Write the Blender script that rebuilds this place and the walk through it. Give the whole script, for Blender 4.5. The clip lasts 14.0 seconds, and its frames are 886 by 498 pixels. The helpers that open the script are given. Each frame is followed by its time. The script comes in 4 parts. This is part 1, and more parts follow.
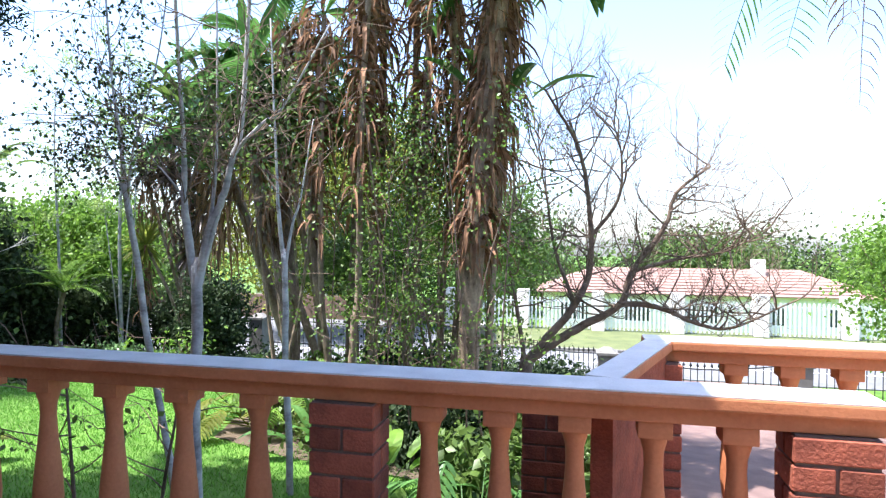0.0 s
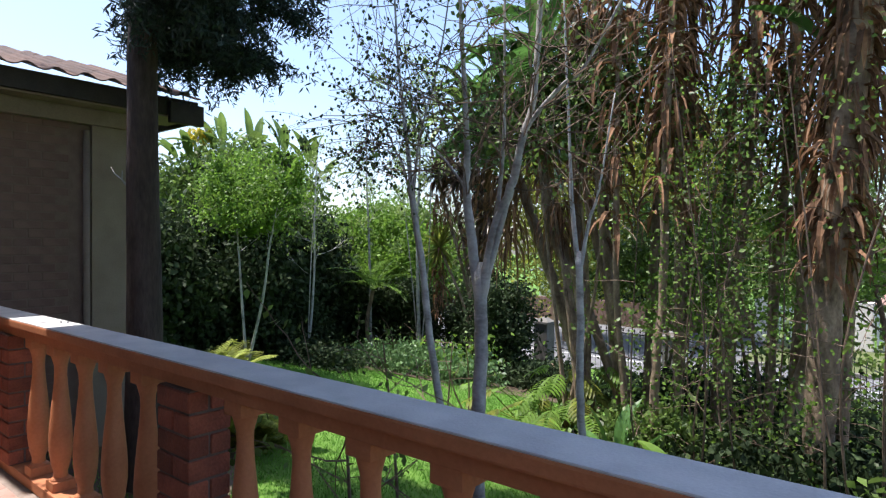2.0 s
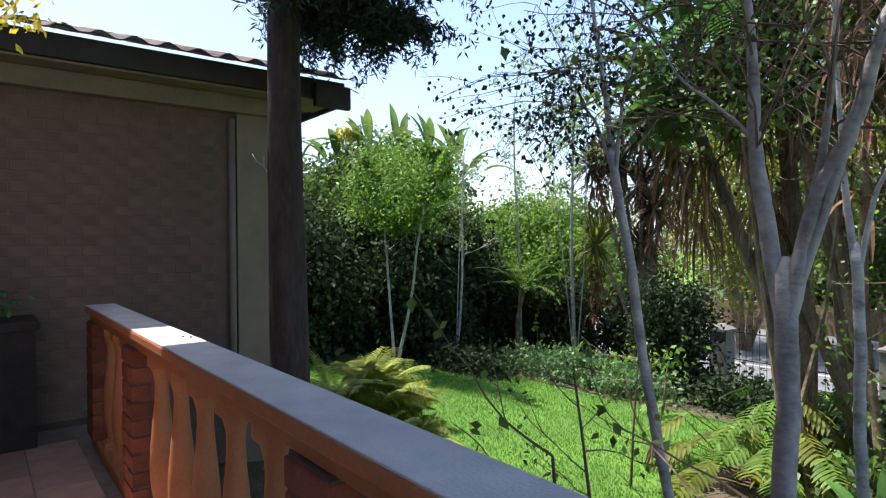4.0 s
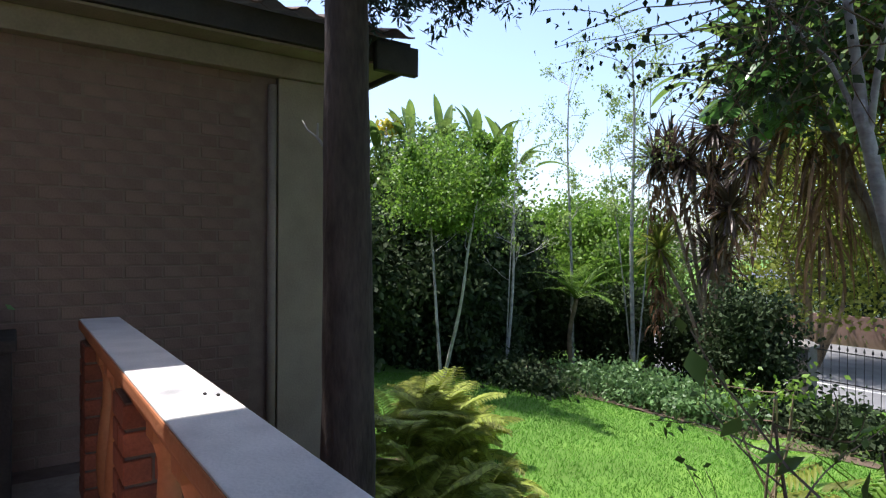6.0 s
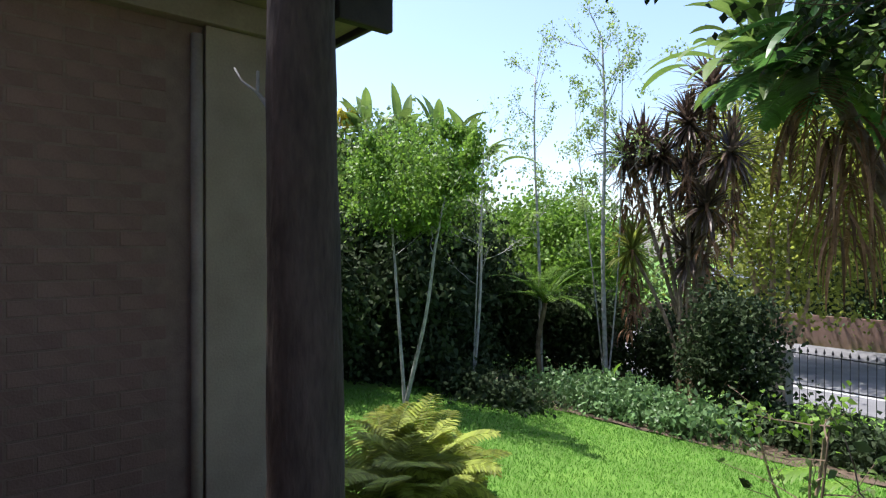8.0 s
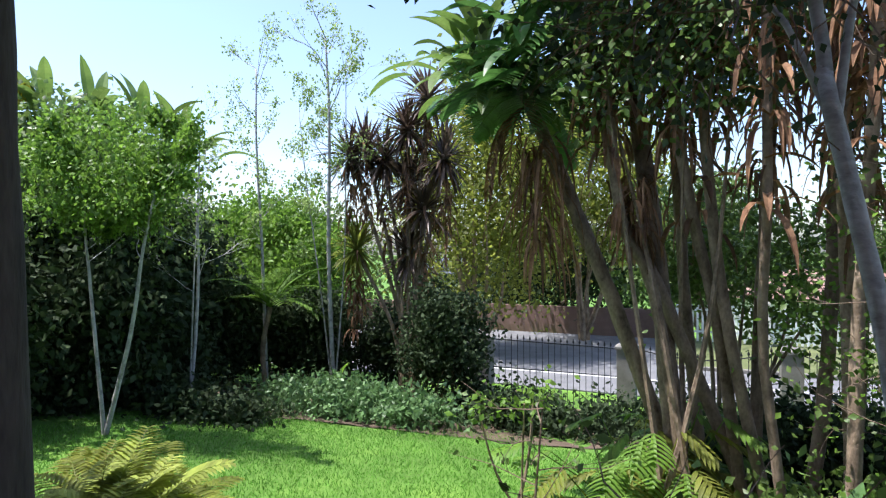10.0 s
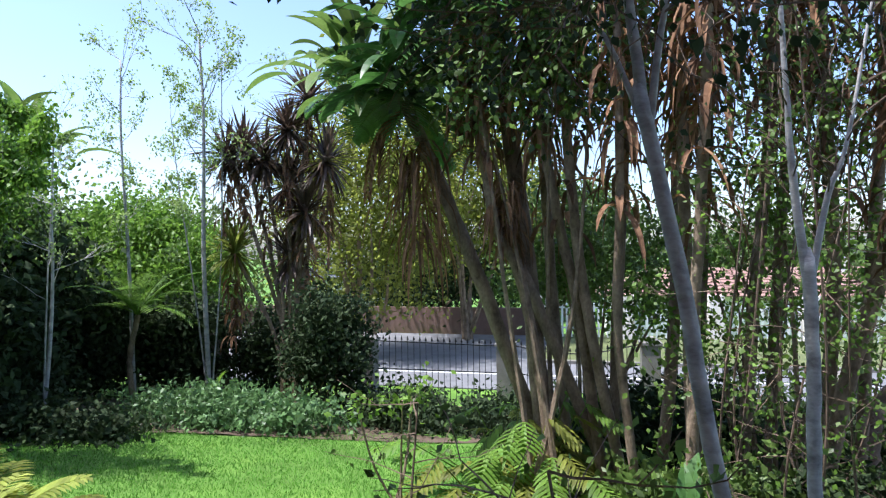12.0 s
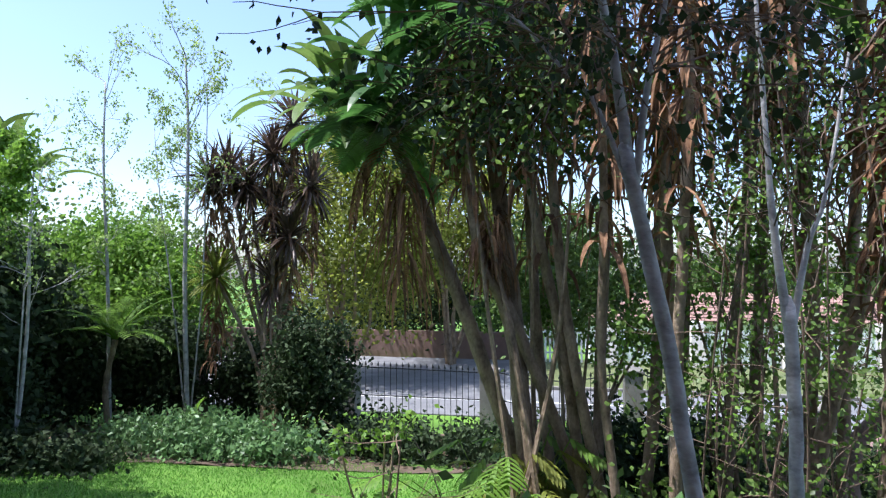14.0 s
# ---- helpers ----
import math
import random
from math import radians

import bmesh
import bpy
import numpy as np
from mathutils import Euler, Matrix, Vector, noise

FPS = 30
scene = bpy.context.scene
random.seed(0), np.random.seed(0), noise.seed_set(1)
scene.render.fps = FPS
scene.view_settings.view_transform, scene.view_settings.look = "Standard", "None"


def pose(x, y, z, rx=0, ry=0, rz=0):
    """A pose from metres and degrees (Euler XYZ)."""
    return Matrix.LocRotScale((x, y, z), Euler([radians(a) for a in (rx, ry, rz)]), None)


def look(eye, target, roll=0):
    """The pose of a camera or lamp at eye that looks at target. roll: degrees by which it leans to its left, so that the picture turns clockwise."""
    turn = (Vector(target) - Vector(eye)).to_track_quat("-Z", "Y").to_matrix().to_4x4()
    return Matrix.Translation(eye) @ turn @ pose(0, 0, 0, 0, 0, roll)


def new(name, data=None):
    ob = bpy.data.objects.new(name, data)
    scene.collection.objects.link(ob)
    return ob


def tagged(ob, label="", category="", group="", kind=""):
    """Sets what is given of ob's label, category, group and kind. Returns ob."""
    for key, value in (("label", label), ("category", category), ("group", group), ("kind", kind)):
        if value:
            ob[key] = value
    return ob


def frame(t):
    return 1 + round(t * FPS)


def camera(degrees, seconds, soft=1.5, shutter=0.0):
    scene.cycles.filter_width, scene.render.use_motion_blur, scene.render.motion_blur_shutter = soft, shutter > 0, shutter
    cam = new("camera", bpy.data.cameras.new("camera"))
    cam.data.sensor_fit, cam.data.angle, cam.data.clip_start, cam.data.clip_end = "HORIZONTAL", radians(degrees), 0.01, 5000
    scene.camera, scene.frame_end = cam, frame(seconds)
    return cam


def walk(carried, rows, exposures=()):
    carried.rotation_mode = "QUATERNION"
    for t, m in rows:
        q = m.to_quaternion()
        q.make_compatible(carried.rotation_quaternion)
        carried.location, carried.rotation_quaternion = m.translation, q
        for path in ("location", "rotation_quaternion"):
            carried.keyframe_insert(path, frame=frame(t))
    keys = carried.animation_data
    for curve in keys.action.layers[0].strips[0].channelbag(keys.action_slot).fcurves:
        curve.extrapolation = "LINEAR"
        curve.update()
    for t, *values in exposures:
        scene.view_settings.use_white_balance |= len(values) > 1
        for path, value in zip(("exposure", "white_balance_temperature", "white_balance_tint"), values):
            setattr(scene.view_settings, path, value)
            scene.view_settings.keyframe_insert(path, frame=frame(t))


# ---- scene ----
cam = camera(72.69, 14.0, soft=1.25)
PATH = [
    (0, pose(0.893, 0.002, 1.409, 89.475, -0.423, 12.887)),
    (0.5, pose(0.769, 0.213, 1.387, 89.657, -0.196, 17.769)),
    (1, pose(0.639, 0.398, 1.382, 89.702, -0.187, 24.306)),
    (1.5, pose(0.508, 0.608, 1.385, 89.581, -0.374, 31.981)),
    (2, pose(0.329, 0.846, 1.402, 89.517, -0.302, 39.165)),
    (2.5, pose(0.129, 0.969, 1.394, 89.481, -0.075, 44.319)),
    (3, pose(-0.106, 1.082, 1.376, 89.335, 0.099, 48.110)),
    (3.5, pose(-0.381, 1.235, 1.360, 89.495, 0.168, 50.195)),
    (4, pose(-0.650, 1.391, 1.357, 89.477, 0.406, 52.230)),
    (6.5, pose(-2.152, 1.807, 1.330, 89.679, -0.371, 54.777)),
    (6.8, pose(-2.318, 1.879, 1.331, 89.584, -0.301, 54.834)),
    (7, pose(-2.419, 1.930, 1.328, 89.722, -0.264, 54.852)),
    (9.3, pose(-3.089, 2.309, 1.411, 89.624, 0.149, 33.652)),
    (9.5, pose(-3.097, 2.302, 1.406, 89.700, 0.216, 30.501)),
    (10, pose(-3.095, 2.272, 1.404, 89.614, 0.394, 23.628)),
    (10.5, pose(-3.062, 2.239, 1.399, 89.707, 0.520, 18.658)),
    (11, pose(-3.033, 2.225, 1.385, 89.807, 0.789, 15.510)),
    (11.5, pose(-2.995, 2.207, 1.374, 89.849, 0.827, 13.806)),
    (12, pose(-2.978, 2.210, 1.372, 89.846, 0.789, 12.971)),
    (12.5, pose(-2.975, 2.218, 1.384, 89.825, 0.692, 12.375)),
    (13, pose(-2.974, 2.212, 1.404, 89.870, 0.606, 11.985)),
    (13.5, pose(-2.980, 2.208, 1.444, 90.220, 0.367, 11.748)),
    (14, pose(-2.988, 2.208, 1.491, 91.783, 0.160, 11.425)),
]
walk(cam, PATH, exposures=[(t, s, k, 15) for t, s, k in ((0.0, 1.85, 5850), (0.5, 1.56, 6000), (1.0, 1.22, 6200), (1.5, 0.95, 6150), (3.0, 1.08, 6150), (4.2, 1.08, 6150), (6.5, 1.0, 6150), (9.5, 1.12, 6000), (11.0, 1.08, 5800), (14.0, 1.08, 5700))])

# ---- light ----
SUN = Vector((-0.35, -0.15, 1.0)).normalized()
world = bpy.data.worlds.new("sky")
scene.world = world
world.use_nodes = True
wn = world.node_tree.nodes
sky = wn.new("ShaderNodeTexSky")
sky.sky_type, sky.sun_disc = "NISHITA", False
sky.sun_elevation = math.asin(SUN.z)
sky.sun_rotation = math.atan2(SUN.x, SUN.y)
sky.air_density, sky.dust_density, sky.ozone_density = 1.0, 1.7, 1.0
world.node_tree.links.new(sky.outputs[0], wn["Background"].inputs["Color"])
wn["Background"].inputs["Strength"].default_value = 0.15
sun = new("sun", bpy.data.lights.new("sun", "SUN"))
sun.data.energy, sun.data.angle, sun.data.color = 4.6, radians(0.55), (1.0, 0.95, 0.86)
sun.matrix_world = look(SUN * 50, (0, 0, 0))

# ---- materials ----
MATS = {}


def mat(name, a, b, scale=6.0, fine=60.0, rough=0.8, bump=0.15, translucent=0.0, vary=0.0, metal=0.0, spec=0.4, stretch=(1, 1, 1), c=None):
    """Two-scale mottled surface between colours a and b, with fine relief; vary: spread of brightness from piece to piece."""
    m = bpy.data.materials.new(name)
    m.use_nodes = True
    n, l = m.node_tree.nodes, m.node_tree.links
    p = n["Principled BSDF"]
    co = n.new("ShaderNodeTexCoord")
    mp = n.new("ShaderNodeMapping")
    mp.inputs["Scale"].default_value = stretch
    l.new(co.outputs["Object"], mp.inputs[0])
    t1, t2 = n.new("ShaderNodeTexNoise"), n.new("ShaderNodeTexNoise")
    t1.inputs["Scale"].default_value, t1.inputs["Detail"].default_value = scale, 5
    t2.inputs["Scale"].default_value, t2.inputs["Detail"].default_value = fine, 3
    l.new(mp.outputs[0], t1.inputs["Vector"]), l.new(mp.outputs[0], t2.inputs["Vector"])
    add = n.new("ShaderNodeMath")
    add.operation, add.inputs[1].default_value = "MULTIPLY_ADD", 0.45
    l.new(t2.outputs["Fac"], add.inputs[0]), l.new(t1.outputs["Fac"], add.inputs[2])
    ramp = n.new("ShaderNodeValToRGB")
    ramp.color_ramp.elements[0].position, ramp.color_ramp.elements[1].position = 0.45, 0.98
    ramp.color_ramp.elements[0].color, ramp.color_ramp.elements[1].color = (*a, 1), (*b, 1)
    if c:
        e = ramp.color_ramp.elements.new(0.72)
        e.color = (*c, 1)
    l.new(add.outputs[0], ramp.inputs[0])
    colour = ramp.outputs[0]
    if vary:
        isl = n.new("ShaderNodeNewGeometry")
        obi = n.new("ShaderNodeObjectInfo")
        s = n.new("ShaderNodeMath")
        s.operation = "ADD"
        l.new(isl.outputs["Random Per Island"], s.inputs[0]), l.new(obi.outputs["Random"], s.inputs[1])
        fr = n.new("ShaderNodeMath")
        fr.operation = "FRACT"
        l.new(s.outputs[0], fr.inputs[0])
        r = n.new("ShaderNodeMapRange")
        r.inputs["To Min"].default_value, r.inputs["To Max"].default_value = 1 - vary, 1 + vary
        l.new(fr.outputs[0], r.inputs["Value"])
        hs = n.new("ShaderNodeHueSaturation")
        l.new(colour, hs.inputs["Color"]), l.new(r.outputs[0], hs.inputs["Value"])
        colour = hs.outputs[0]
    l.new(colour, p.inputs["Base Color"])
    p.inputs["Roughness"].default_value, p.inputs["Metallic"].default_value = rough, metal
    p.inputs["Specular IOR Level"].default_value = spec
    if bump:
        bp = n.new("ShaderNodeBump")
        bp.inputs["Strength"].default_value, bp.inputs["Distance"].default_value = bump, 0.02
        l.new(add.outputs[0], bp.inputs["Height"]), l.new(bp.outputs[0], p.inputs["Normal"])
    if translucent:
        tr, mx = n.new("ShaderNodeBsdfTranslucent"), n.new("ShaderNodeMixShader")
        l.new(colour, tr.inputs["Color"])
        mx.inputs[0].default_value = translucent
        l.new(p.outputs[0], mx.inputs[1]), l.new(tr.outputs[0], mx.inputs[2])
        l.new(mx.outputs[0], n["Material Output"].inputs["Surface"])
    MATS[name] = m
    return m


TERRACOTTA = mat("terracotta_paint", (0.36, 0.125, 0.05), (0.52, 0.2, 0.085), 5, 70, 0.7, 0.2)
CAPTOP = mat("cap_paint", (0.48, 0.47, 0.47), (0.68, 0.66, 0.64), 7, 120, 0.75, 0.25)
BRICK = mat("red_brick", (0.13, 0.035, 0.02), (0.3, 0.085, 0.045), 9, 90, 0.85, 0.5, vary=0.3)
MORTAR = mat("mortar", (0.1, 0.062, 0.05), (0.17, 0.115, 0.09), 12, 110, 0.95, 0.4)
TANBRICK = mat("tan_brick", (0.165, 0.1, 0.08), (0.225, 0.142, 0.114), 5, 90, 0.9, 0.4, vary=0.07)
TANMORTAR = mat("tan_mortar", (0.16, 0.11, 0.086), (0.225, 0.16, 0.127), 10, 110, 0.95, 0.4)
PLASTER = mat("tan_plaster", (0.23, 0.18, 0.135), (0.33, 0.265, 0.2), 4, 80, 0.9, 0.25)
FASCIA = mat("dark_fascia", (0.02, 0.016, 0.014), (0.05, 0.04, 0.035), 5, 60, 0.6, 0.15)
SOFFIT = mat("soffit_board", (0.2, 0.155, 0.12), (0.3, 0.24, 0.19), 4, 60, 0.8, 0.1)
ROOFTILE = mat("roof_tile", (0.05, 0.028, 0.02), (0.12, 0.065, 0.045), 6, 60, 0.85, 0.4, vary=0.3)
REDTILE = mat("red_floor_tile", (0.34, 0.19, 0.145), (0.5, 0.33, 0.27), 5, 90, 0.6, 0.2, vary=0.16)
GROUT = mat("grout", (0.2, 0.15, 0.12), (0.3, 0.24, 0.2), 12, 90, 0.95, 0.3)
LAWN = mat("lawn_soil", (0.06, 0.12, 0.012), (0.13, 0.24, 0.03), 1.2, 45, 0.95, 0.6, c=(0.085, 0.18, 0.02))
GRASS = mat("grass_blade", (0.08, 0.21, 0.02), (0.17, 0.37, 0.05), 1, 30, 0.7, 0, translucent=0.4, vary=0.3)
SOIL = mat("bed_soil", (0.05, 0.035, 0.022), (0.14, 0.1, 0.065), 3, 50, 0.95, 0.8)
ROAD = mat("asphalt", (0.11, 0.11, 0.115), (0.19, 0.19, 0.195), 2, 160, 0.85, 0.3)
PAVING = mat("red_paving", (0.11, 0.065, 0.055), (0.21, 0.135, 0.11), 3, 70, 0.85, 0.3)
WHITE = mat("white_paint", (0.6, 0.6, 0.58), (0.8, 0.8, 0.78), 3, 60, 0.6, 0.08)
CREAM = mat("cream_wall", (0.7, 0.63, 0.56), (0.84, 0.78, 0.72), 1.2, 40, 0.85, 0.1)
IRON = mat("black_iron", (0.012, 0.012, 0.013), (0.03, 0.03, 0.03), 12, 80, 0.5, 0.1, metal=0.4)
STONEPOST = mat("grey_post", (0.12, 0.113, 0.1), (0.23, 0.215, 0.19), 4, 60, 0.9, 0.4)
ORANGEROOF = mat("orange_roof", (0.19, 0.105, 0.08), (0.29, 0.18, 0.145), 2, 30, 0.85, 0.4, vary=0.15)
GLASS = mat("window_glass", (0.03, 0.035, 0.04), (0.06, 0.07, 0.08), 1, 5, 0.08, 0)
BIRCHBARK = mat("birch_bark", (0.17, 0.16, 0.155), (0.5, 0.48, 0.46), 8, 45, 0.85, 0.5, stretch=(0.8, 0.8, 1.2), c=(0.36, 0.345, 0.335), spec=0.2)
CONIFERBARK = mat("conifer_bark", (0.026, 0.019, 0.017), (0.1, 0.074, 0.064), 9, 50, 0.95, 1.0, stretch=(1, 1, 0.25))
STEMBARK = mat("brown_stem", (0.08, 0.052, 0.034), (0.38, 0.28, 0.19), 8, 45, 0.9, 0.8, stretch=(1, 1, 0.6))
BAREBARK = mat("bare_bark", (0.09, 0.06, 0.042), (0.24, 0.17, 0.12), 8, 50, 0.9, 0.7)
TWIG = mat("twig", (0.07, 0.045, 0.03), (0.2, 0.14, 0.1), 8, 50, 0.9, 0.3)
DEADLEAF = mat("dead_leaf", (0.1, 0.045, 0.022), (0.34, 0.19, 0.1), 4, 30, 0.85, 0.3, translucent=0.25, vary=0.5)
LEAF = mat("leaf", (0.07, 0.125, 0.024), (0.15, 0.22, 0.052), 3, 20, 0.45, 0, translucent=0.42, vary=0.45)
LEAFLIGHT = mat("leaf_light", (0.1, 0.2, 0.02), (0.2, 0.33, 0.05), 3, 20, 0.5, 0, translucent=0.5, vary=0.35)
LEAFYELLOW = mat("leaf_yellow", (0.17, 0.21, 0.03), (0.31, 0.33, 0.06), 3, 20, 0.5, 0, translucent=0.65, vary=0.35)
VERGEGRASS = mat("verge_grass", (0.07, 0.09, 0.03), (0.15, 0.17, 0.06), 1.5, 40, 0.9, 0.4, vary=0.1)
LEAFPALE = mat("leaf_pale", (0.2, 0.3, 0.07), (0.34, 0.44, 0.14), 3, 20, 0.5, 0, translucent=0.55, vary=0.3)
# hedge shade beneath the trees is put into this near-black green
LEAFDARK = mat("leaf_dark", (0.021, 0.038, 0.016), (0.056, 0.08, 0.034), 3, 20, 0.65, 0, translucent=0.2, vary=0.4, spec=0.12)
LEAFBLUE = mat("leaf_grey_green", (0.08, 0.16, 0.05), (0.17, 0.28, 0.11), 3, 20, 0.45, 0, translucent=0.35, vary=0.35)
NEEDLE = mat("needle", (0.012, 0.028, 0.02), (0.035, 0.06, 0.045), 3, 20, 0.6, 0, translucent=0.15, vary=0.4)
PALMLEAF = mat("palm_leaf", (0.05, 0.13, 0.025), (0.12, 0.25, 0.06), 2, 20, 0.4, 0, translucent=0.35, vary=0.3)
CORDY = mat("cordyline_leaf", (0.06, 0.035, 0.03), (0.14, 0.1, 0.07), 3, 20, 0.4, 0, translucent=0.3, vary=0.4)
FERNLEAF = mat("fern_leaf", (0.24, 0.3, 0.04), (0.4, 0.45, 0.09), 3, 20, 0.6, 0, translucent=0.5, vary=0.35)
# the planter corner's shade is in this near-black; the seeds use it too
DARKMOTTLE = mat("dark_mottle", (0.02, 0.017, 0.015), (0.055, 0.045, 0.04), 6, 60, 0.9, 0.4)
BRIGHTYELLOW = mat("yellow_leaf", (0.5, 0.4, 0.03), (0.7, 0.6, 0.08), 3, 20, 0.6, 0, translucent=0.4, vary=0.3)
BLUEROOF = mat("slate_roof", (0.07, 0.08, 0.1), (0.14, 0.15, 0.18), 3, 30, 0.8, 0.2)

# ---- mesh helpers ----


def thing(name, label, category, at=(0, 0, 0), group="", kind=""):
    ob = new(name)
    ob.empty_display_size = 0.1
    ob.location = at
    return tagged(ob, label, category, group, kind)


def linked(name, me, material, parent=None, label=""):
    if not me.materials:
        me.materials.append(material)
    ob = new(name, me)
    if parent is not None:
        ob.parent = parent
        # parts are modelled in world coordinates
        m = Matrix.Translation(parent.location)
        ob.matrix_parent_inverse = m.inverted()
    if label:
        tagged(ob, label)
    return ob


def part(name, bm, material, parent=None, label="", smooth=False):
    me = bpy.data.meshes.new(name)
    bm.to_mesh(me)
    bm.free()
    if smooth:
        me.shade_smooth()
    return linked(name, me, material, parent, label)


def mesh(name, verts, faces, material, parent=None, label="", smooth=False):
    me = bpy.data.meshes.new(name)
    me.from_pydata([tuple(map(float, v)) for v in verts], [], [tuple(map(int, f)) for f in faces])
    if smooth:
        me.shade_smooth()
    return linked(name, me, material, parent, label)


def box(x0, x1, y0, y1, z0, z1, bevel=0.0, bm=None):
    bm = bm or bmesh.new()
    vs = bmesh.ops.create_cube(bm, size=1, matrix=Matrix.LocRotScale(((x0 + x1) / 2, (y0 + y1) / 2, (z0 + z1) / 2), None, (x1 - x0, y1 - y0, z1 - z0)))["verts"]
    if bevel:
        es = list({e for v in vs for e in v.link_edges})
        bmesh.ops.bevel(bm, geom=es, offset=bevel, segments=2, affect="EDGES", profile=0.6)
    return bm


def lathe(profile, centre, sides=14, bm=None):
    bm = bm or bmesh.new()
    rings = []
    for r, z in profile:
        rings.append([bm.verts.new((centre[0] + r * math.cos(2 * math.pi * k / sides), centre[1] + r * math.sin(2 * math.pi * k / sides), centre[2] + z)) for k in range(sides)])
    for a, b in zip(rings, rings[1:]):
        for k in range(sides):
            bm.faces.new((a[k], a[(k + 1) % sides], b[(k + 1) % sides], b[k]))
    bm.faces.new(rings[0][::-1]), bm.faces.new(rings[-1])
    return bm


class Soup:
    """Collects vertices and faces of many small pieces for one mesh."""

    def __init__(self):
        self.v, self.f, self.n = [], [], 0

    def add(self, v, f):
        self.v.append(np.asarray(v, float).reshape(-1, 3))
        self.f += [tuple(int(i) + self.n for i in q) for q in f]
        self.n += len(self.v[-1])

    def build(self, name, material, parent=None, label="", smooth=False):
        v = np.concatenate(self.v) if self.v else np.zeros((0, 3))
        ob = mesh(name, v.tolist(), self.f, material, parent, label, smooth)
        return tagged(ob, kind="stuff" if name == "branchwork" else "")


def smooth_line(pts, k=4):
    """Catmull-Rom through the points."""
    p = np.asarray(pts, float)
    p = np.vstack([2 * p[0] - p[1], p, 2 * p[-1] - p[-2]])
    out = []
    for i in range(1, len(p) - 2):
        for t in np.linspace(0, 1, k, endpoint=False):
            a, b, c, d = p[i - 1], p[i], p[i + 1], p[i + 2]
            out.append(0.5 * (2 * b + (c - a) * t + (2 * a - 5 * b + 4 * c - d) * t * t + (3 * b - a - 3 * c + d) * t ** 3))
    out.append(p[-2])
    return np.array(out)


def tube(s, pts, r0, r1, sides=7, wob=0.0, rng=None, flare=0.0):
    p = np.asarray(pts, float)
    n = len(p)
    d = np.gradient(p, axis=0)
    d /= np.linalg.norm(d, axis=1)[:, None] + 1e-9
    up = np.array([0.31, 0.87, 0.38])
    a = np.cross(d, up)
    a /= np.linalg.norm(a, axis=1)[:, None] + 1e-9
    b = np.cross(d, a)
    ang = np.arange(sides) * 2 * math.pi / sides
    t = np.linspace(0, 1, n)
    r = r0 + (r1 - r0) * t + flare * np.exp(-t * 9)
    rr = np.repeat(r[:, None], sides, 1)
    if wob and rng is not None:
        rr = rr * (1 + wob * rng.uniform(-1, 1, rr.shape))
    v = p[:, None, :] + rr[:, :, None] * (np.cos(ang)[None, :, None] * a[:, None, :] + np.sin(ang)[None, :, None] * b[:, None, :])
    f = []
    for i in range(n - 1):
        for k in range(sides):
            k2 = (k + 1) % sides
            f.append((i * sides + k, i * sides + k2, (i + 1) * sides + k2, (i + 1) * sides + k))
    f.append(tuple(range((n - 1) * sides, n * sides)))
    s.add(v.reshape(-1, 3), f)


def leaf_mesh(name, c, size, rng, material, parent, aspect=0.55, droop=0.3, label="", fold=0.25, spread=0.35):
    """A crown of single folded leaves at the points c."""
    c = np.asarray(c, float)
    n = len(c)
    d = rng.normal(size=(n, 3))
    d[:, 2] -= droop * 2
    d /= np.linalg.norm(d, axis=1)[:, None]
    w = np.cross(d, rng.normal(size=(n, 3)))
    w /= np.linalg.norm(w, axis=1)[:, None]
    nn = np.cross(d, w)
    L = size * rng.uniform(1 - spread, 1 + spread, n)[:, None]
    h = L * aspect * 0.5
    v = np.stack([c, c + d * L * 0.42 + w * h + nn * h * fold, c + d * L, c + d * L * 0.42 - w * h + nn * h * fold], 1).reshape(-1, 3)
    i = np.arange(n) * 4
    f = np.concatenate([np.stack([i, i + 1, i + 2], 1), np.stack([i, i + 2, i + 3], 1)])
    me = bpy.data.meshes.new(name)
    me.vertices.add(len(v))
    me.vertices.foreach_set("co", v.ravel().astype(np.float32))
    me.loops.add(len(f) * 3)
    me.loops.foreach_set("vertex_index", f.ravel().astype(np.int32))
    me.polygons.add(len(f))
    me.polygons.foreach_set("loop_start", (np.arange(len(f)) * 3).astype(np.int32))
    me.update(calc_edges=True)
    return linked(name, me, material, parent, label)


def clumps(rng, centre, radii, n_clump, per, size, hollow=0.55, low=-1.0):
    """Leaf points in many uneven clumps about a lumpy ellipsoid."""
    d = rng.normal(size=(n_clump * 3, 3))
    d /= np.linalg.norm(d, axis=1)[:, None]
    d = d[d[:, 2] > low][:n_clump]
    r = rng.uniform(hollow, 1.08, len(d)) ** 0.8
    q = np.asarray(centre) + d * r[:, None] * np.asarray(radii)
    out = []
    for p in q:
        k = int(per * rng.uniform(0.5, 1.5))
        out.append(p + rng.normal(size=(k, 3)) * size * rng.uniform(0.6, 1.3) * np.array([1, 1, 0.7]))
    return np.concatenate(out), q


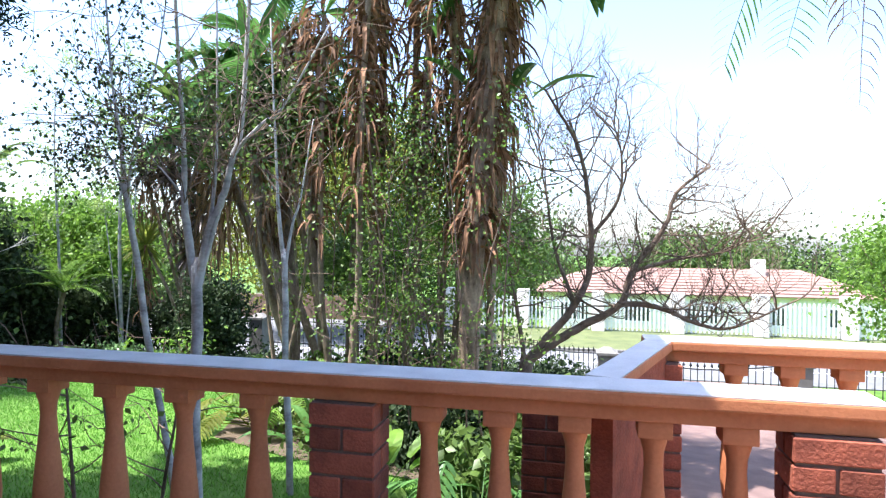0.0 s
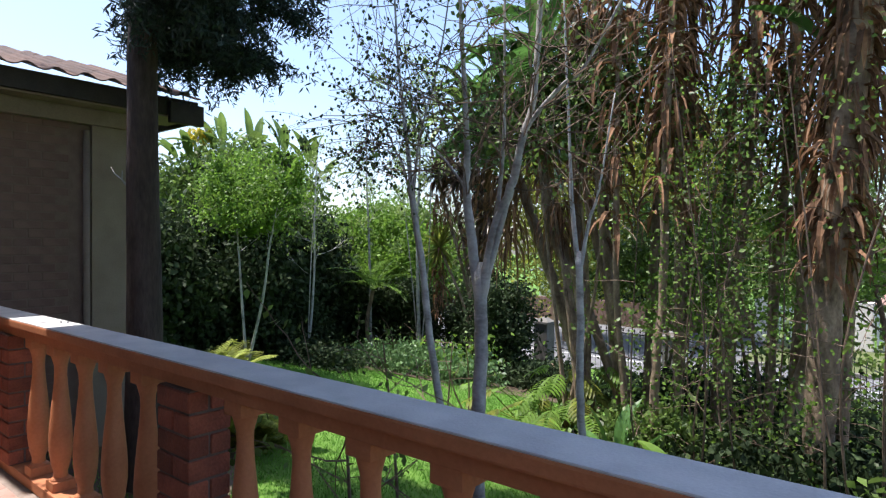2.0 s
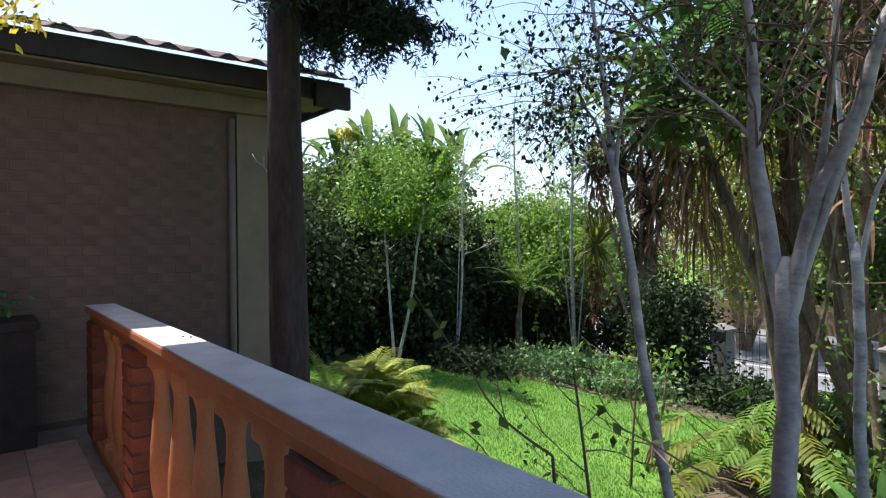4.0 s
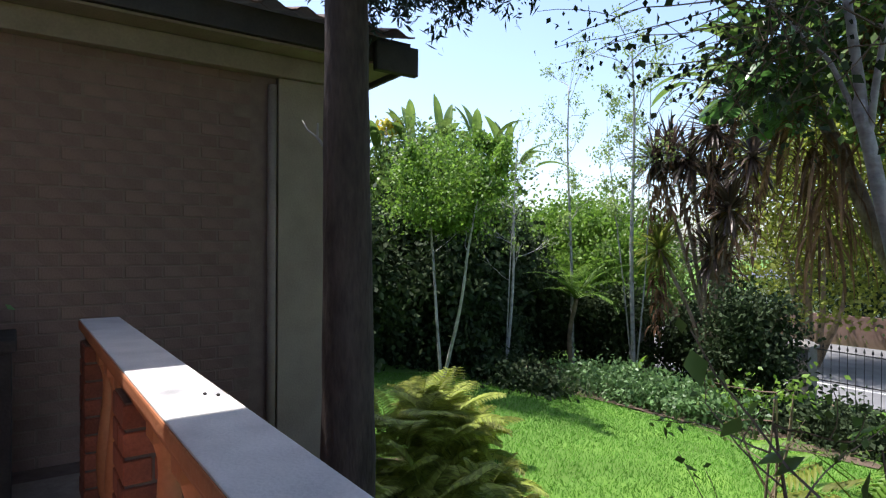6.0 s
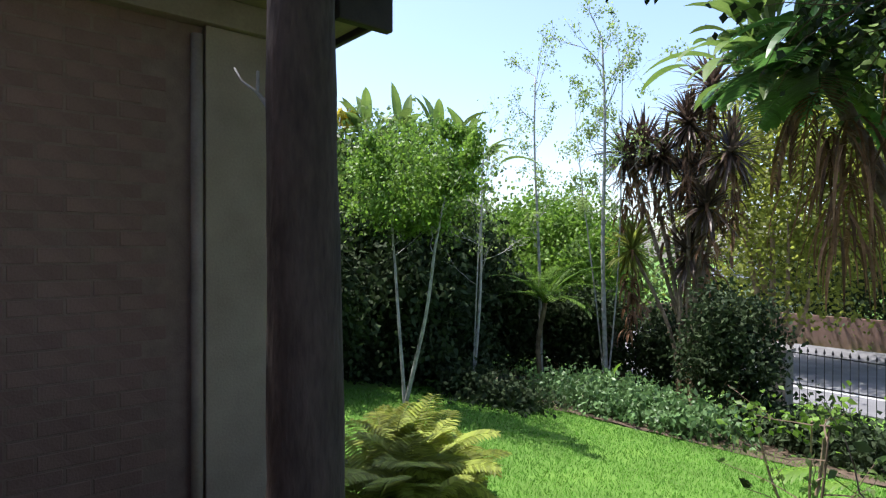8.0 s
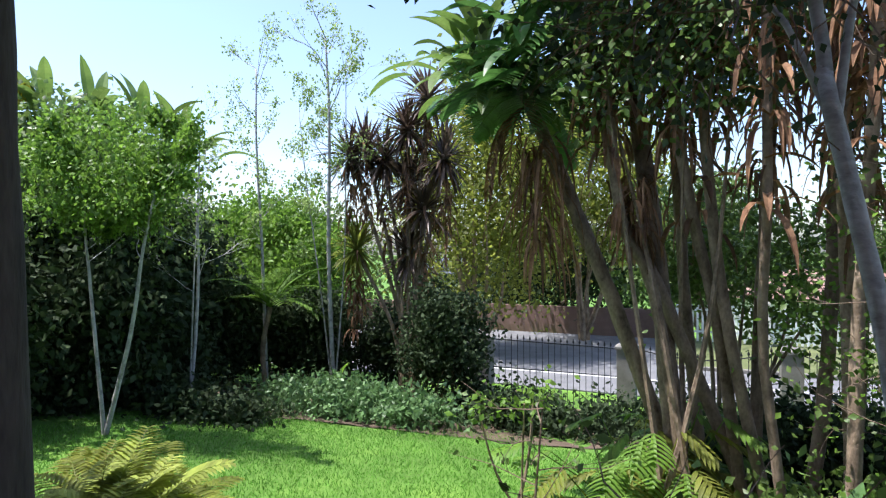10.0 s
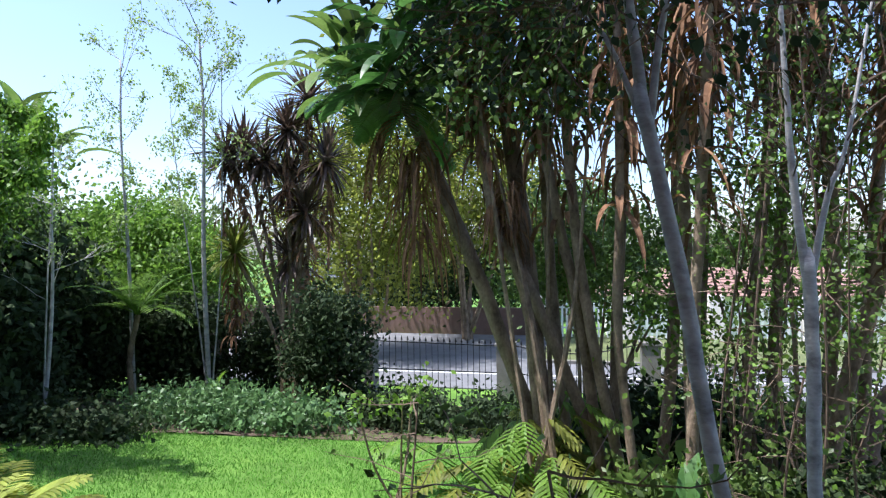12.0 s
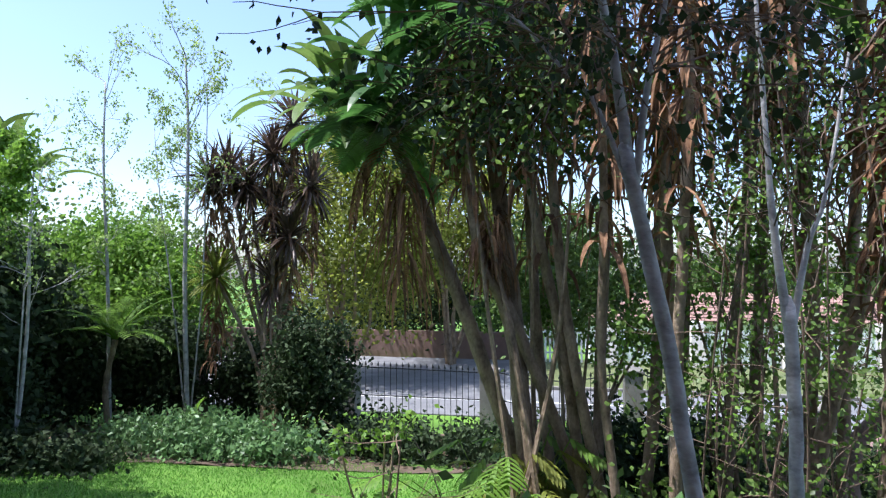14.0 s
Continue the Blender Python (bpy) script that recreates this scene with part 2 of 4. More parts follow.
def blade(s, base, d, length, width, droop, rng, seg=5, fold=0.2, tip=0.05):
    """One strap leaf that arches over."""
    d = np.asarray(d, float) / np.linalg.norm(d)
    side = np.cross(d, (0.01, 0.02, 1))
    side /= np.linalg.norm(side) + 1e-9
    p, q = np.asarray(base, float), d.copy()
    v = []
    for i in range(seg + 1):
        t = i / seg
        w = width * (tip + (1 - tip) * math.sin(math.pi * min(0.12 + t * 0.88, 1.0)) ** 0.8) * 0.5
        up = np.cross(side, q)
        v += [p + side * w + up * w * fold, p, p - side * w + up * w * fold]
        p = p + q * length / seg
        q = q + np.array([0, 0, -droop / seg])
        q /= np.linalg.norm(q)
    f = []
    for i in range(seg):
        a = i * 3
        f += [(a, a + 1, a + 4, a + 3), (a + 1, a + 2, a + 5, a + 4)]
    s.add(v, f)


def twigs(s, rng, start, d, length, r, depth, ends, spread=0.6, up=0.15, kids=3, seg=4):
    """A branch that wanders and splits; its fine ends go to ends."""
    p, q = np.asarray(start, float), np.asarray(d, float) / np.linalg.norm(d)
    pts = [p.copy()]
    for i in range(seg):
        q = q + rng.normal(size=3) * spread * 0.28 + np.array([0, 0, up * 0.3])
        q /= np.linalg.norm(q)
        p = p + q * length / seg
        pts.append(p.copy())
    tube(s, pts, r, r * 0.55, 5 if r > 0.012 else 3)
    if depth <= 0:
        ends += pts[1:]
        return
    for k in range(kids):
        i = rng.integers(max(1, seg // 2), seg + 1) if k else seg
        dd = q + rng.normal(size=3) * spread
        dd[2] += up
        twigs(s, rng, pts[i], dd, length * rng.uniform(0.55, 0.8), r * 0.55, depth - 1, ends, spread, up, kids, seg)


def ground(x, y):
    z = -0.45 - 0.125 * (y - 2.0) - 0.03 * (x + 8.0)
    k = min(max((y - 12.0) / 4.0, 0.0), 1.0)
    z = z * (1 - k) - 2.16 * k
    if y > 26:
        z -= 2.4 * min((y - 26) / 15, 1.0) + 0.02 * max(y - 41, 0)
    return max(z, -12.0)

# ---- ground, road, terrace ----


def build_ground():
    bm = bmesh.new()
    xs = [-400, -120, -60, -40, -30] + [-24 + i for i in range(0, 45)] + [26, 34, 50, 90, 400]
    ys = [-60, -20, -8] + [-4 + i for i in range(0, 20)] + [17, 18, 20, 24, 26, 30, 36, 41, 60, 90, 200, 700]
    grid = [[bm.verts.new((x, y, ground(min(max(x, -24), 20), max(y, -4)))) for x in xs] for y in ys]
    for a, b in zip(grid, grid[1:]):
        for i in range(len(xs) - 1):
            bm.faces.new((a[i], a[i + 1], b[i + 1], b[i]))
    tagged(part("ground", bm, LAWN, smooth=True), "short green lawn falling gently towards the street", "lawn", kind="structure")
    rng = np.random.default_rng(5)
    # lawn blades on the open part of the garden
    n = 150000
    x, y = rng.uniform(-11.5, 0.5, n), rng.uniform(2.6, 12.6, n)
    edge = 11.6 + 0.25 * (x + 5) + 0.35 * np.sin(x * 1.7)
    ok = (y < edge) & ~((x > -4.4) & (y > 7.0))
    x, y = x[ok], y[ok]
    z = -0.45 - 0.125 * (y - 2.0) - 0.03 * (x + 8.0)
    c = np.stack([x, y, z - 0.005], 1)
    d = rng.normal(size=c.shape) * 0.45
    d[:, 2] = 1
    h = rng.uniform(0.025, 0.06, len(c))[:, None]
    a = rng.uniform(0, 6.28, len(c))
    w = np.stack([np.cos(a), np.sin(a), 0 * a], 1) * 0.006
    v = np.stack([c - w, c + w, c + d * h], 1).reshape(-1, 3)
    me = bpy.data.meshes.new("grass")
    k = len(c)
    me.vertices.add(3 * k)
    me.vertices.foreach_set("co", v.ravel().astype(np.float32))
    me.loops.add(3 * k)
    me.loops.foreach_set("vertex_index", np.arange(3 * k, dtype=np.int32))
    me.polygons.add(k)
    me.polygons.foreach_set("loop_start", (np.arange(k) * 3).astype(np.int32))
    me.update(calc_edges=True)
    tagged(linked("grass", me, GRASS), "short bright green mown grass blades on the lawn", "grass", kind="stuff")
    # planting beds
    for name, pts in (("garden_bed", [(-13, 9.4), (-9, 10.4), (-5.4, 11.3), (-3.2, 12.2), (3, 12.4), (3, 13.6), (-4.6, 15.3), (-13, 13.8)]),
                      ("garden_bed", [(-3.9, 7.2), (-2.2, 6.6), (0.4, 6.6), (1.2, 9.6), (-0.4, 10.2), (-4.2, 9.2)]),
                      ("garden_bed", [(-7.2, 2.4), (-5.9, 2.3), (-0.2, 2.3), (-0.5, 2.9), (-3.0, 2.95), (-5.6, 4.6), (-7, 5.5)])):
        bm = bmesh.new()
        line = smooth_line(pts + pts[:1], 5)[:-1]
        f = bm.faces.new([bm.verts.new((p[0], p[1], 0)) for p in line])
        bmesh.ops.triangulate(bm, faces=[f])
        bmesh.ops.subdivide_edges(bm, edges=bm.edges[:], cuts=3, use_grid_fill=True)
        for v in bm.verts:
            v.co.z = ground(v.co.x, v.co.y) + 0.015 + 0.03 * noise.noise(v.co * 3)
        tagged(part(name, bm, SOIL, smooth=True), "dark soil planting bed beside the lawn", "garden bed", kind="structure")


build_ground()
# the street lies beyond the fence
tagged(part("road", box(-90, 90, 16.9, 20.4, -2.6, -2.13), ROAD), "grey asphalt street behind the fence", "road", kind="structure")
tagged(part("side_road", box(-40, -4.2, 20.4, 26.0, -2.6, -2.134), ROAD), "grey asphalt side street joining the road", "road", kind="structure")
tagged(part("road_line", box(-90, 90, 18.6, 18.7, -2.13, -2.124), WHITE), "white painted line along the street", "road line", kind="structure")
tagged(part("kerb", box(-4.2, 90, 20.4, 20.55, -2.6, -2.03, 0.02), STONEPOST), "grey concrete kerb on the far side of the street", "kerb", kind="structure")


def driveway():
    bm = bmesh.new()
    xs, ys = [0.95 + 0.4 * i for i in range(15)], [3.3 + 0.45 * i for i in range(31)]
    g = [[bm.verts.new((x, y, ground(x, y) + 0.02)) for x in xs] for y in ys]
    for a, b in zip(g, g[1:]):
        for i in range(len(xs) - 1):
            bm.faces.new((a[i], a[i + 1], b[i + 1], b[i]))
    tagged(part("driveway", bm, PAVING, smooth=True), "reddish paved driveway running down to the gate", "driveway", kind="structure")


driveway()

RY0, RY1, RZ = 1.977, 2.166, 0.95
RC = (RY0 + RY1) / 2
tagged(part("terrace", box(-6.19, 3.6, -3.2, 2.24, -1.6, -0.012), MORTAR), "raised terrace slab with rendered edge", "terrace", kind="structure")
floor = tagged(new("floor"), "red quarry tile floor of the terrace", "floor", kind="structure")
part("bed", box(-5.95, 3.58, -3.2, 2.2, -0.012, -0.004), GROUT, floor)

# ---- balustrade ----


def brick_pier(parent, cx, cy, z0, z1, w=0.23, d=None, mat_brick=BRICK, name="pier"):
    d = d or w
    core = part(name, box(cx - w / 2 + 0.008, cx + w / 2 - 0.008, cy - d / 2 + 0.008, cy + d / 2 - 0.008, z0, z1), MORTAR, parent)
    n = int((z1 - z0) / 0.082)
    h = (z1 - z0) / n
    rng = np.random.default_rng(int(abs(cx * 100 + cy * 10)) + 3)
    half, deep = (w - 0.01) / 2, (d - 0.01) / 2
    for i in range(n):
        z = z0 + h * (i + 0.5)
        for k in (-1, 1):
            p = (cx + k * (half / 2 + 0.005), cy, z) if i % 2 else (cx, cy + k * (deep / 2 + 0.005), z)
            dims = (half, d, h - 0.011) if i % 2 else (w, deep, h - 0.011)
            key = (round(w, 3), round(d, 3), i % 2, round(h, 4))
            me = BRICK_MESH.get(key)
            if me is None:
                bm = box(-dims[0] / 2, dims[0] / 2, -dims[1] / 2, dims[1] / 2, -dims[2] / 2, dims[2] / 2)
                bmesh.ops.bevel(bm, geom=bm.edges[:], offset=0.004, segments=1, affect="EDGES")
                me = bpy.data.meshes.new("brick")
                bm.to_mesh(me)
                bm.free()
                BRICK_MESH[key] = me
            b = linked("brick", me, mat_brick, core)
            b.location = (p[0] + rng.uniform(-0.0015, 0.0015), p[1] + rng.uniform(-0.0015, 0.0015), p[2])
    return core


BRICK_MESH = {}
BALUSTER = {}
PROFILE = [(0.05, 0.0), (0.05, 0.05), (0.036, 0.06), (0.034, 0.085), (0.046, 0.12), (0.056, 0.19), (0.0575, 0.25), (0.053, 0.32), (0.043, 0.42), (0.034, 0.5), (0.03, 0.56), (0.032, 0.6), (0.041, 0.63), (0.047, 0.65)]


def baluster(parent, x, y, z0, z1):
    key = round(z1 - z0, 3)
    if key not in BALUSTER:
        s = (z1 - z0) / 0.70
        bm = lathe([(r, z * s) for r, z in PROFILE], (0, 0, 0), 16)
        box(-0.056, 0.056, -0.056, 0.056, -0.002, 0.045 * s, 0.004, bm)
        box(-0.053, 0.053, -0.053, 0.053, 0.65 * s, 0.702 * s, 0.004, bm)
        me = bpy.data.meshes.new("baluster")
        bm.to_mesh(me)
        bm.free()
        me.shade_smooth()
        me.set_sharp_from_angle(angle=radians(35))
        BALUSTER[key] = me
    b = linked("baluster", BALUSTER[key], TERRACOTTA, parent)
    b.location = (x, y, z0)


def cap_section(parent, x0, x1, y0, y1, round_end=False):
    """Coping: a pale painted top over a terracotta slab with a narrower beam below."""
    part("coping", box(x0, x1, y0, y1, RZ - 0.05, RZ - 0.006, 0.008), TERRACOTTA, parent, "terracotta painted coping")
    part("coping_top", box(x0 + 0.003, x1 - 0.003, y0 + 0.004, y1 - 0.004, RZ - 0.008, RZ, 0.004), CAPTOP, parent, "pale grey weathered coping top")
    m = 0.03
    ax = (m if y1 - y0 > x1 - x0 else 0.0, 0.0 if y1 - y0 > x1 - x0 else m)
    part("beam", box(x0 + ax[0], x1 - ax[0], y0 + ax[1], y1 - ax[1], RZ - 0.105, RZ - 0.05, 0.006), TERRACOTTA, parent)


rail = thing("balustrade", "terracotta painted balustrade with pale coping and red brick piers", "balustrade")
cap_section(rail, -5.45, 1.78, RY0, RY1)
part("plinth", box(-5.4, 1.74, RC - 0.07, RC + 0.07, 0.0, 0.06, 0.006), TERRACOTTA, rail)
PIERS = [-5.33, -4.05, -1.94, 0.075, 1.64]
for x in PIERS:
    brick_pier(rail, x, RC, 0.062, RZ - 0.107, 0.245, 0.175)
for a, first, step, n in ((-5.33, 0.33, 0.305, 3), (-4.05, 0.36, 0.34, 5), (-1.94, 0.36, 0.322, 5), (0.075, 0.3, 0.252, 5)):
    for i in range(n):
        baluster(rail, a + first + step * i, RC, 0.06, RZ - 0.105)

# a second balustrade stands round the landing by the steps
rail2 = thing("balustrade", "terracotta balustrade with pale coping round the lit entrance landing", "balustrade")
cap_section(rail2, 1.2, 3.6, 3.06, 3.25)


def slanted_run(parent, p, q, w):
    """A short coping that runs askew between the two balustrades, on a low brick wall."""
    d = Vector((q[0] - p[0], q[1] - p[1], 0))
    m = Matrix.Translation(((p[0] + q[0]) / 2, (p[1] + q[1]) / 2, 0)) @ Matrix.Rotation(math.atan2(d.y, d.x), 4, "Z")
    h = d.length / 2
    for name, z0, z1, ww, material in (("coping", RZ - 0.05, RZ - 0.008, w, TERRACOTTA), ("coping_top", RZ - 0.008, RZ - 0.001, w - 0.008, CAPTOP), ("infill", -0.9, RZ - 0.05, w - 0.05, BRICK)):
        bm = box(-h, h, -ww / 2, ww / 2, z0, z1, 0.003)
        bm.transform(m)
        part(name, bm, material, parent)


slanted_run(rail2, (0.97, RY1 + 0.01), (1.27, 3.1), 0.13)
part("plinth", box(1.25, 3.6, 3.09, 3.22, 0.0, 0.06, 0.006), TERRACOTTA, rail2)
brick_pier(rail2, 1.25, 3.155, -0.6, RZ - 0.107, 0.24)
brick_pier(rail2, 3.4, 3.155, 0.062, RZ - 0.107, 0.24)
for i in range(7):
    baluster(rail2, 1.62 + i * 0.245, 3.155, 0.06, RZ - 0.105)
tagged(part("landing", box(1.0, 3.6, 2.245, 3.3, -1.6, -0.01), REDTILE), "red tiled entrance landing in sunlight", "landing", kind="structure")
pier = thing("brick_pier", "dark red brick pier below the terrace edge", "pier", (0.72, 3.4, -1.2))
brick_pier(pier, 0.72, 3.4, -1.2, 0.58, 0.26)

# ---- wing of the house with its brick end wall ----
WX = -6.2
wing = thing("house_wing", "tan brick house wing with dark fascia and tiled roof", "house", (WX, 0, 0))
part("wall", box(WX - 0.25, WX - 0.003, -3.2, 3.62, -1.3, 2.72), TANMORTAR, wing)
pil = part("pilaster", box(WX - 0.2, WX + 0.05, 3.28, 3.65, -1.3, 2.56, 0.008), PLASTER, wing, "plastered corner pilaster")
part("wall_end", box(WX - 6, WX - 0.254, 3.4, 3.63, -1.3, 2.7), PLASTER, wing)
part("frieze", box(WX - 0.1, WX + 0.09, -3.2, 3.67, 2.562, 2.715, 0.006), SOFFIT, wing, "painted beam under the eaves")
part("soffit", box(WX - 0.2, WX + 0.3, -3.3, 4.16, 2.717, 2.735), SOFFIT, wing)
part("fascia", box(WX + 0.3, WX + 0.33, -3.3, 4.24, 2.74, 2.92, 0.004), FASCIA, wing, "dark brown fascia board")
part("bargeboard", box(WX - 6, WX + 0.3, 4.17, 4.205, 2.68, 2.92, 0.004), FASCIA, wing, "dark brown board at the gable end")
part("gutter_end", box(WX + 0.334, WX + 0.4, 3.9, 4.27, 2.65, 2.87, 0.012), FASCIA, wing)
bm = bmesh.new()
lathe([(0.032, 0), (0.032, 3.6)], (WX + 0.04, 3.235, -1.1), 12, bm)
part("downpipe", bm, SOFFIT, wing, "painted downpipe", smooth=True)
roof = part("roof", box(WX - 3.5, WX + 0.29, -3.3, 4.15, 2.74, 2.80), FASCIA, wing)
# rows of roll tiles, rising away from the eaves
PITCH = math.tan(radians(17))
tv, tf = [], []
seg = 6
for i in range(seg + 1):
    u = i / seg
    hz = 0.035 * math.sin(math.pi * min(1, u / 0.6)) if u < 0.6 else -0.012 * math.sin(math.pi * (u - 0.6) / 0.4)
    for j, (dx, dz) in enumerate(((0.06, 0.0), (-0.34, 0.34 * PITCH + 0.02))):
        tv += [(dx, u * 0.24, hz + dz + 0.012), (dx, u * 0.24, hz + dz)]
for i in range(seg):
    a, b = i * 4, i * 4 + 4
    tf += [(a, b, b + 2, a + 2), (a + 1, a + 3, b + 3, b + 1), (a, a + 1, b + 1, b), (a + 2, b + 2, b + 3, a + 3)]
me_tile = bpy.data.meshes.new("roof_tile")
me_tile.from_pydata(tv, [], tf)
for row in range(7):
    for col in range(32):
        o = linked("roof_tile", me_tile, ROOFTILE, roof)
        o.location = (WX + 0.36 - row * 0.34 + random.uniform(-0.006, 0.006), -3.4 + col * 0.238, 2.93 + row * 0.34 * PITCH + random.uniform(-0.003, 0.003))

for k, (sx, sy) in enumerate(((-3.43, 2.135), (-3.46, 2.11))):
    bm = bmesh.new()
    bmesh.ops.create_icosphere(bm, subdivisions=2, radius=0.006, matrix=Matrix.LocRotScale((sx, sy, RZ + 0.003), None, (1.2, 0.8, 0.6)))
    tagged(part("seed", bm, DARKMOTTLE, smooth=True), "small dark seed lying on the coping", "seed", "seeds on the coping")

# low block added at the terrace end, corner shade put into its dark colour
low = thing("planter", "added planter, coloured dark for the shade of the terrace corner", "planter", (-5.65, 0.2, 0))
part("body", box(-5.95, -5.5, -2.4, 1.7, 0.006, 0.8, 0.01), DARKMOTTLE, low)
part("rim", box(-5.97, -5.46, -2.42, 1.72, 0.8, 0.86, 0.01), DARKMOTTLE, low)

# main house behind: back wall, then unseen slabs added to shade terrace and coping
tagged(part("wall_south", box(-6.45, 6.0, -3.4, -3.2, -1.3, 3.6), PLASTER), "plastered house wall behind the terrace", "wall", kind="structure")
# the gap left between these slabs lets the sun patches through
tagged(part("veranda_roof", box(-4.215, 0.32, -3.3, 2.9, 3.62, 3.74), SOFFIT), "unseen slab added to shade the terrace", "roof", kind="structure")
tagged(part("veranda_roof_end", box(-6.2, -4.865, 1.42, 1.95, 3.62, 3.74), SOFFIT), "unseen slab added to shade the terrace end", "roof", kind="structure")
tagged(part("veranda_roof_side", box(-6.2, -5.47, -3.3, 1.416, 3.62, 3.74), SOFFIT), "unseen slab added to shade the floor along the wing", "roof", kind="structure")
tagged(part("veranda_roof_back", box(-5.466, -4.219, -3.3, 0.3, 3.62, 3.74), SOFFIT), "unseen slab added to shade the floor by the house wall", "roof", kind="structure")

# ---- boundary fence ----
POSTS = [(-14.4, 13.0), (-10.7, 13.75), (-7.7, 15.0), (-4.73, 16.2), (-1.53, 16.2), (1.49, 14.0), (5.2, 13.4), (8.8, 13.2)]


def fence_post(x, y, top, h=2.0):
    o = thing("fence_post", "grey plastered brick gate post with pyramid cap", "fence post", (x, y, top - h), "posts of the boundary fence")
    part("shaft", box(x - 0.2, x + 0.2, y - 0.2, y + 0.2, top - h, top - 0.16, 0.012), STONEPOST, o)
    bm = box(x - 0.235, x + 0.235, y - 0.235, y + 0.235, top - 0.158, top - 0.09, 0.01)
    part("cap_slab", bm, STONEPOST, o)
    bm = bmesh.new()
    bmesh.ops.create_cone(bm, cap_ends=True, segments=4, radius1=0.29, radius2=0.1, depth=0.1, matrix=pose(x, y, top - 0.04, 0, 0, 45))
    part("cap_top", bm, STONEPOST, o)


def fence_panel(a, b, za, zb, dip, h=1.45):
    """Iron panel between two posts; dip: how far its top sags (or, below nought, rises) in mid-span."""
    a, b = np.array(a), np.array(b)
    u = (b - a) / np.linalg.norm(b - a)
    a, b = a + u * 0.22, b - u * 0.22
    L = np.linalg.norm(b - a)
    o = thing("iron_fence", "black wrought iron fence panel with spear tops", "fence", ((a[0] + b[0]) / 2, (a[1] + b[1]) / 2, min(za, zb) - h), "panels of the boundary fence")
    n = int(L / 0.135)

    def top(t):
        return za + (zb - za) * t - dip * math.sin(math.pi * t)

    for k, off in enumerate((0.0, -0.62, -h + 0.1)):
        s = Soup()
        tube(s, [(a[0] + (b[0] - a[0]) * t, a[1] + (b[1] - a[1]) * t, top(t) + off) for t in np.linspace(0, 1, 9)], 0.016, 0.016, 4)
        s.build("rail", IRON, o)
    for i in range(1, n):
        t = i / n
        x, y = a + (b - a) * t
        s = Soup()
        z = top(t)
        tube(s, [(x, y, z - h), (x, y, z + 0.05)], 0.0085, 0.0085, 4)
        tube(s, [(x, y, z + 0.05), (x, y, z + 0.085), (x, y, z + 0.1)], 0.028, 0.02, 4)
        tube(s, [(x, y, z + 0.1), (x, y, z + 0.15)], 0.016, 0.002, 4)
        s.build("bar", IRON, o)


TOPS = [-0.25, -0.28, -0.55, -0.78, -0.68, -0.9, -0.85, -0.8]
for (x, y), z in zip(POSTS, TOPS):
    fence_post(x, y, z)
for i in range(len(POSTS) - 1):
    fence_panel(POSTS[i], POSTS[i + 1], TOPS[i] - 0.16, TOPS[i + 1] - 0.16, 0.2 if i in (3, 4, 5) else 0.0)

# ---- across the street ----


def far_house(x, y, w, d, h, roofh, roofmat, label, windows=3, z0=-4.5):
    o = thing("house", label, "house", (x, y, z0))
    wall = part("wall", box(x - w / 2, x + w / 2, y, y + d, z0, z0 + h), CREAM, o)
    bm = bmesh.new()
    e = 0.6
    q = [bm.verts.new(p) for p in ((x - w / 2 - e, y - e, z0 + h - 0.05), (x + w / 2 + e, y - e, z0 + h - 0.05), (x + w / 2 + e, y + d + e, z0 + h - 0.05), (x - w / 2 - e, y + d + e, z0 + h - 0.05), (x - w / 2 + d / 2.5, y + d / 2, z0 + h + roofh), (x + w / 2 - d / 2.5, y + d / 2, z0 + h + roofh))]
    for f in ((0, 1, 5, 4), (1, 2, 5), (2, 3, 4, 5), (3, 0, 4), (3, 2, 1, 0)):
        bm.faces.new([q[i] for i in f])
    rf = part("roof", bm, roofmat, o)
    for k in range(9):
        t = k / 9
        z = z0 + h - 0.02 + roofh * t
        yy = y - e + (d / 2 + e) * t
        part("tile_course", box(x - w / 2 - e + (d / 2.5 + e) * t, x + w / 2 + e - (d / 2.5 + e) * t, yy - 0.03, yy + 0.1, z - 0.01, z + 0.03), roofmat, rf)
    for i in range(windows):
        cx = x - w / 2 + w * (i + 0.5) / windows
        win = part("window", box(cx - 0.9, cx + 0.9, y - 0.03, y + 0.02, z0 + 0.9, z0 + 2.2), WHITE, o)
        for k in (-1, 0, 1):
            part("pane", box(cx + k * 0.58 - 0.26, cx + k * 0.58 + 0.26, y - 0.04, y - 0.032, z0 + 0.98, z0 + 2.12), GLASS, win)
    part("chimney", box(x + w * 0.18, x + w * 0.18 + 0.8, y + d * 0.35, y + d * 0.35 + 0.6, z0 + h, z0 + h + roofh + 0.7), CREAM, o)


far_house(8.5, 41, 20, 8, 2.8, 1.5, ORANGEROOF, "cream house with orange tiled roof across the street", 5)
far_house(32, 46, 14, 8, 2.8, 1.5, ORANGEROOF, "cream bungalow with orange tiled roof along the street", 3)
far_house(-17.5, 36, 5, 6, 3.3, 1.3, BLUEROOF, "small grey garden house with slate roof", 1, -3.6)
tagged(part("verge", box(-4.2, 90, 20.55, 26.0, -2.6, -2.05), VERGEGRASS), "dull green grass verge across the street", "verge", kind="structure")
tagged(part("street_wall", box(-40, -4.6, 26.3, 26.6, -2.6, -1.1), TANBRICK), "long brown garden wall across the street", "wall", kind="structure")
pal = thing("palisade_fence", "white palisade fence with square pillars across the street", "fence", (4, 25, -2.05))
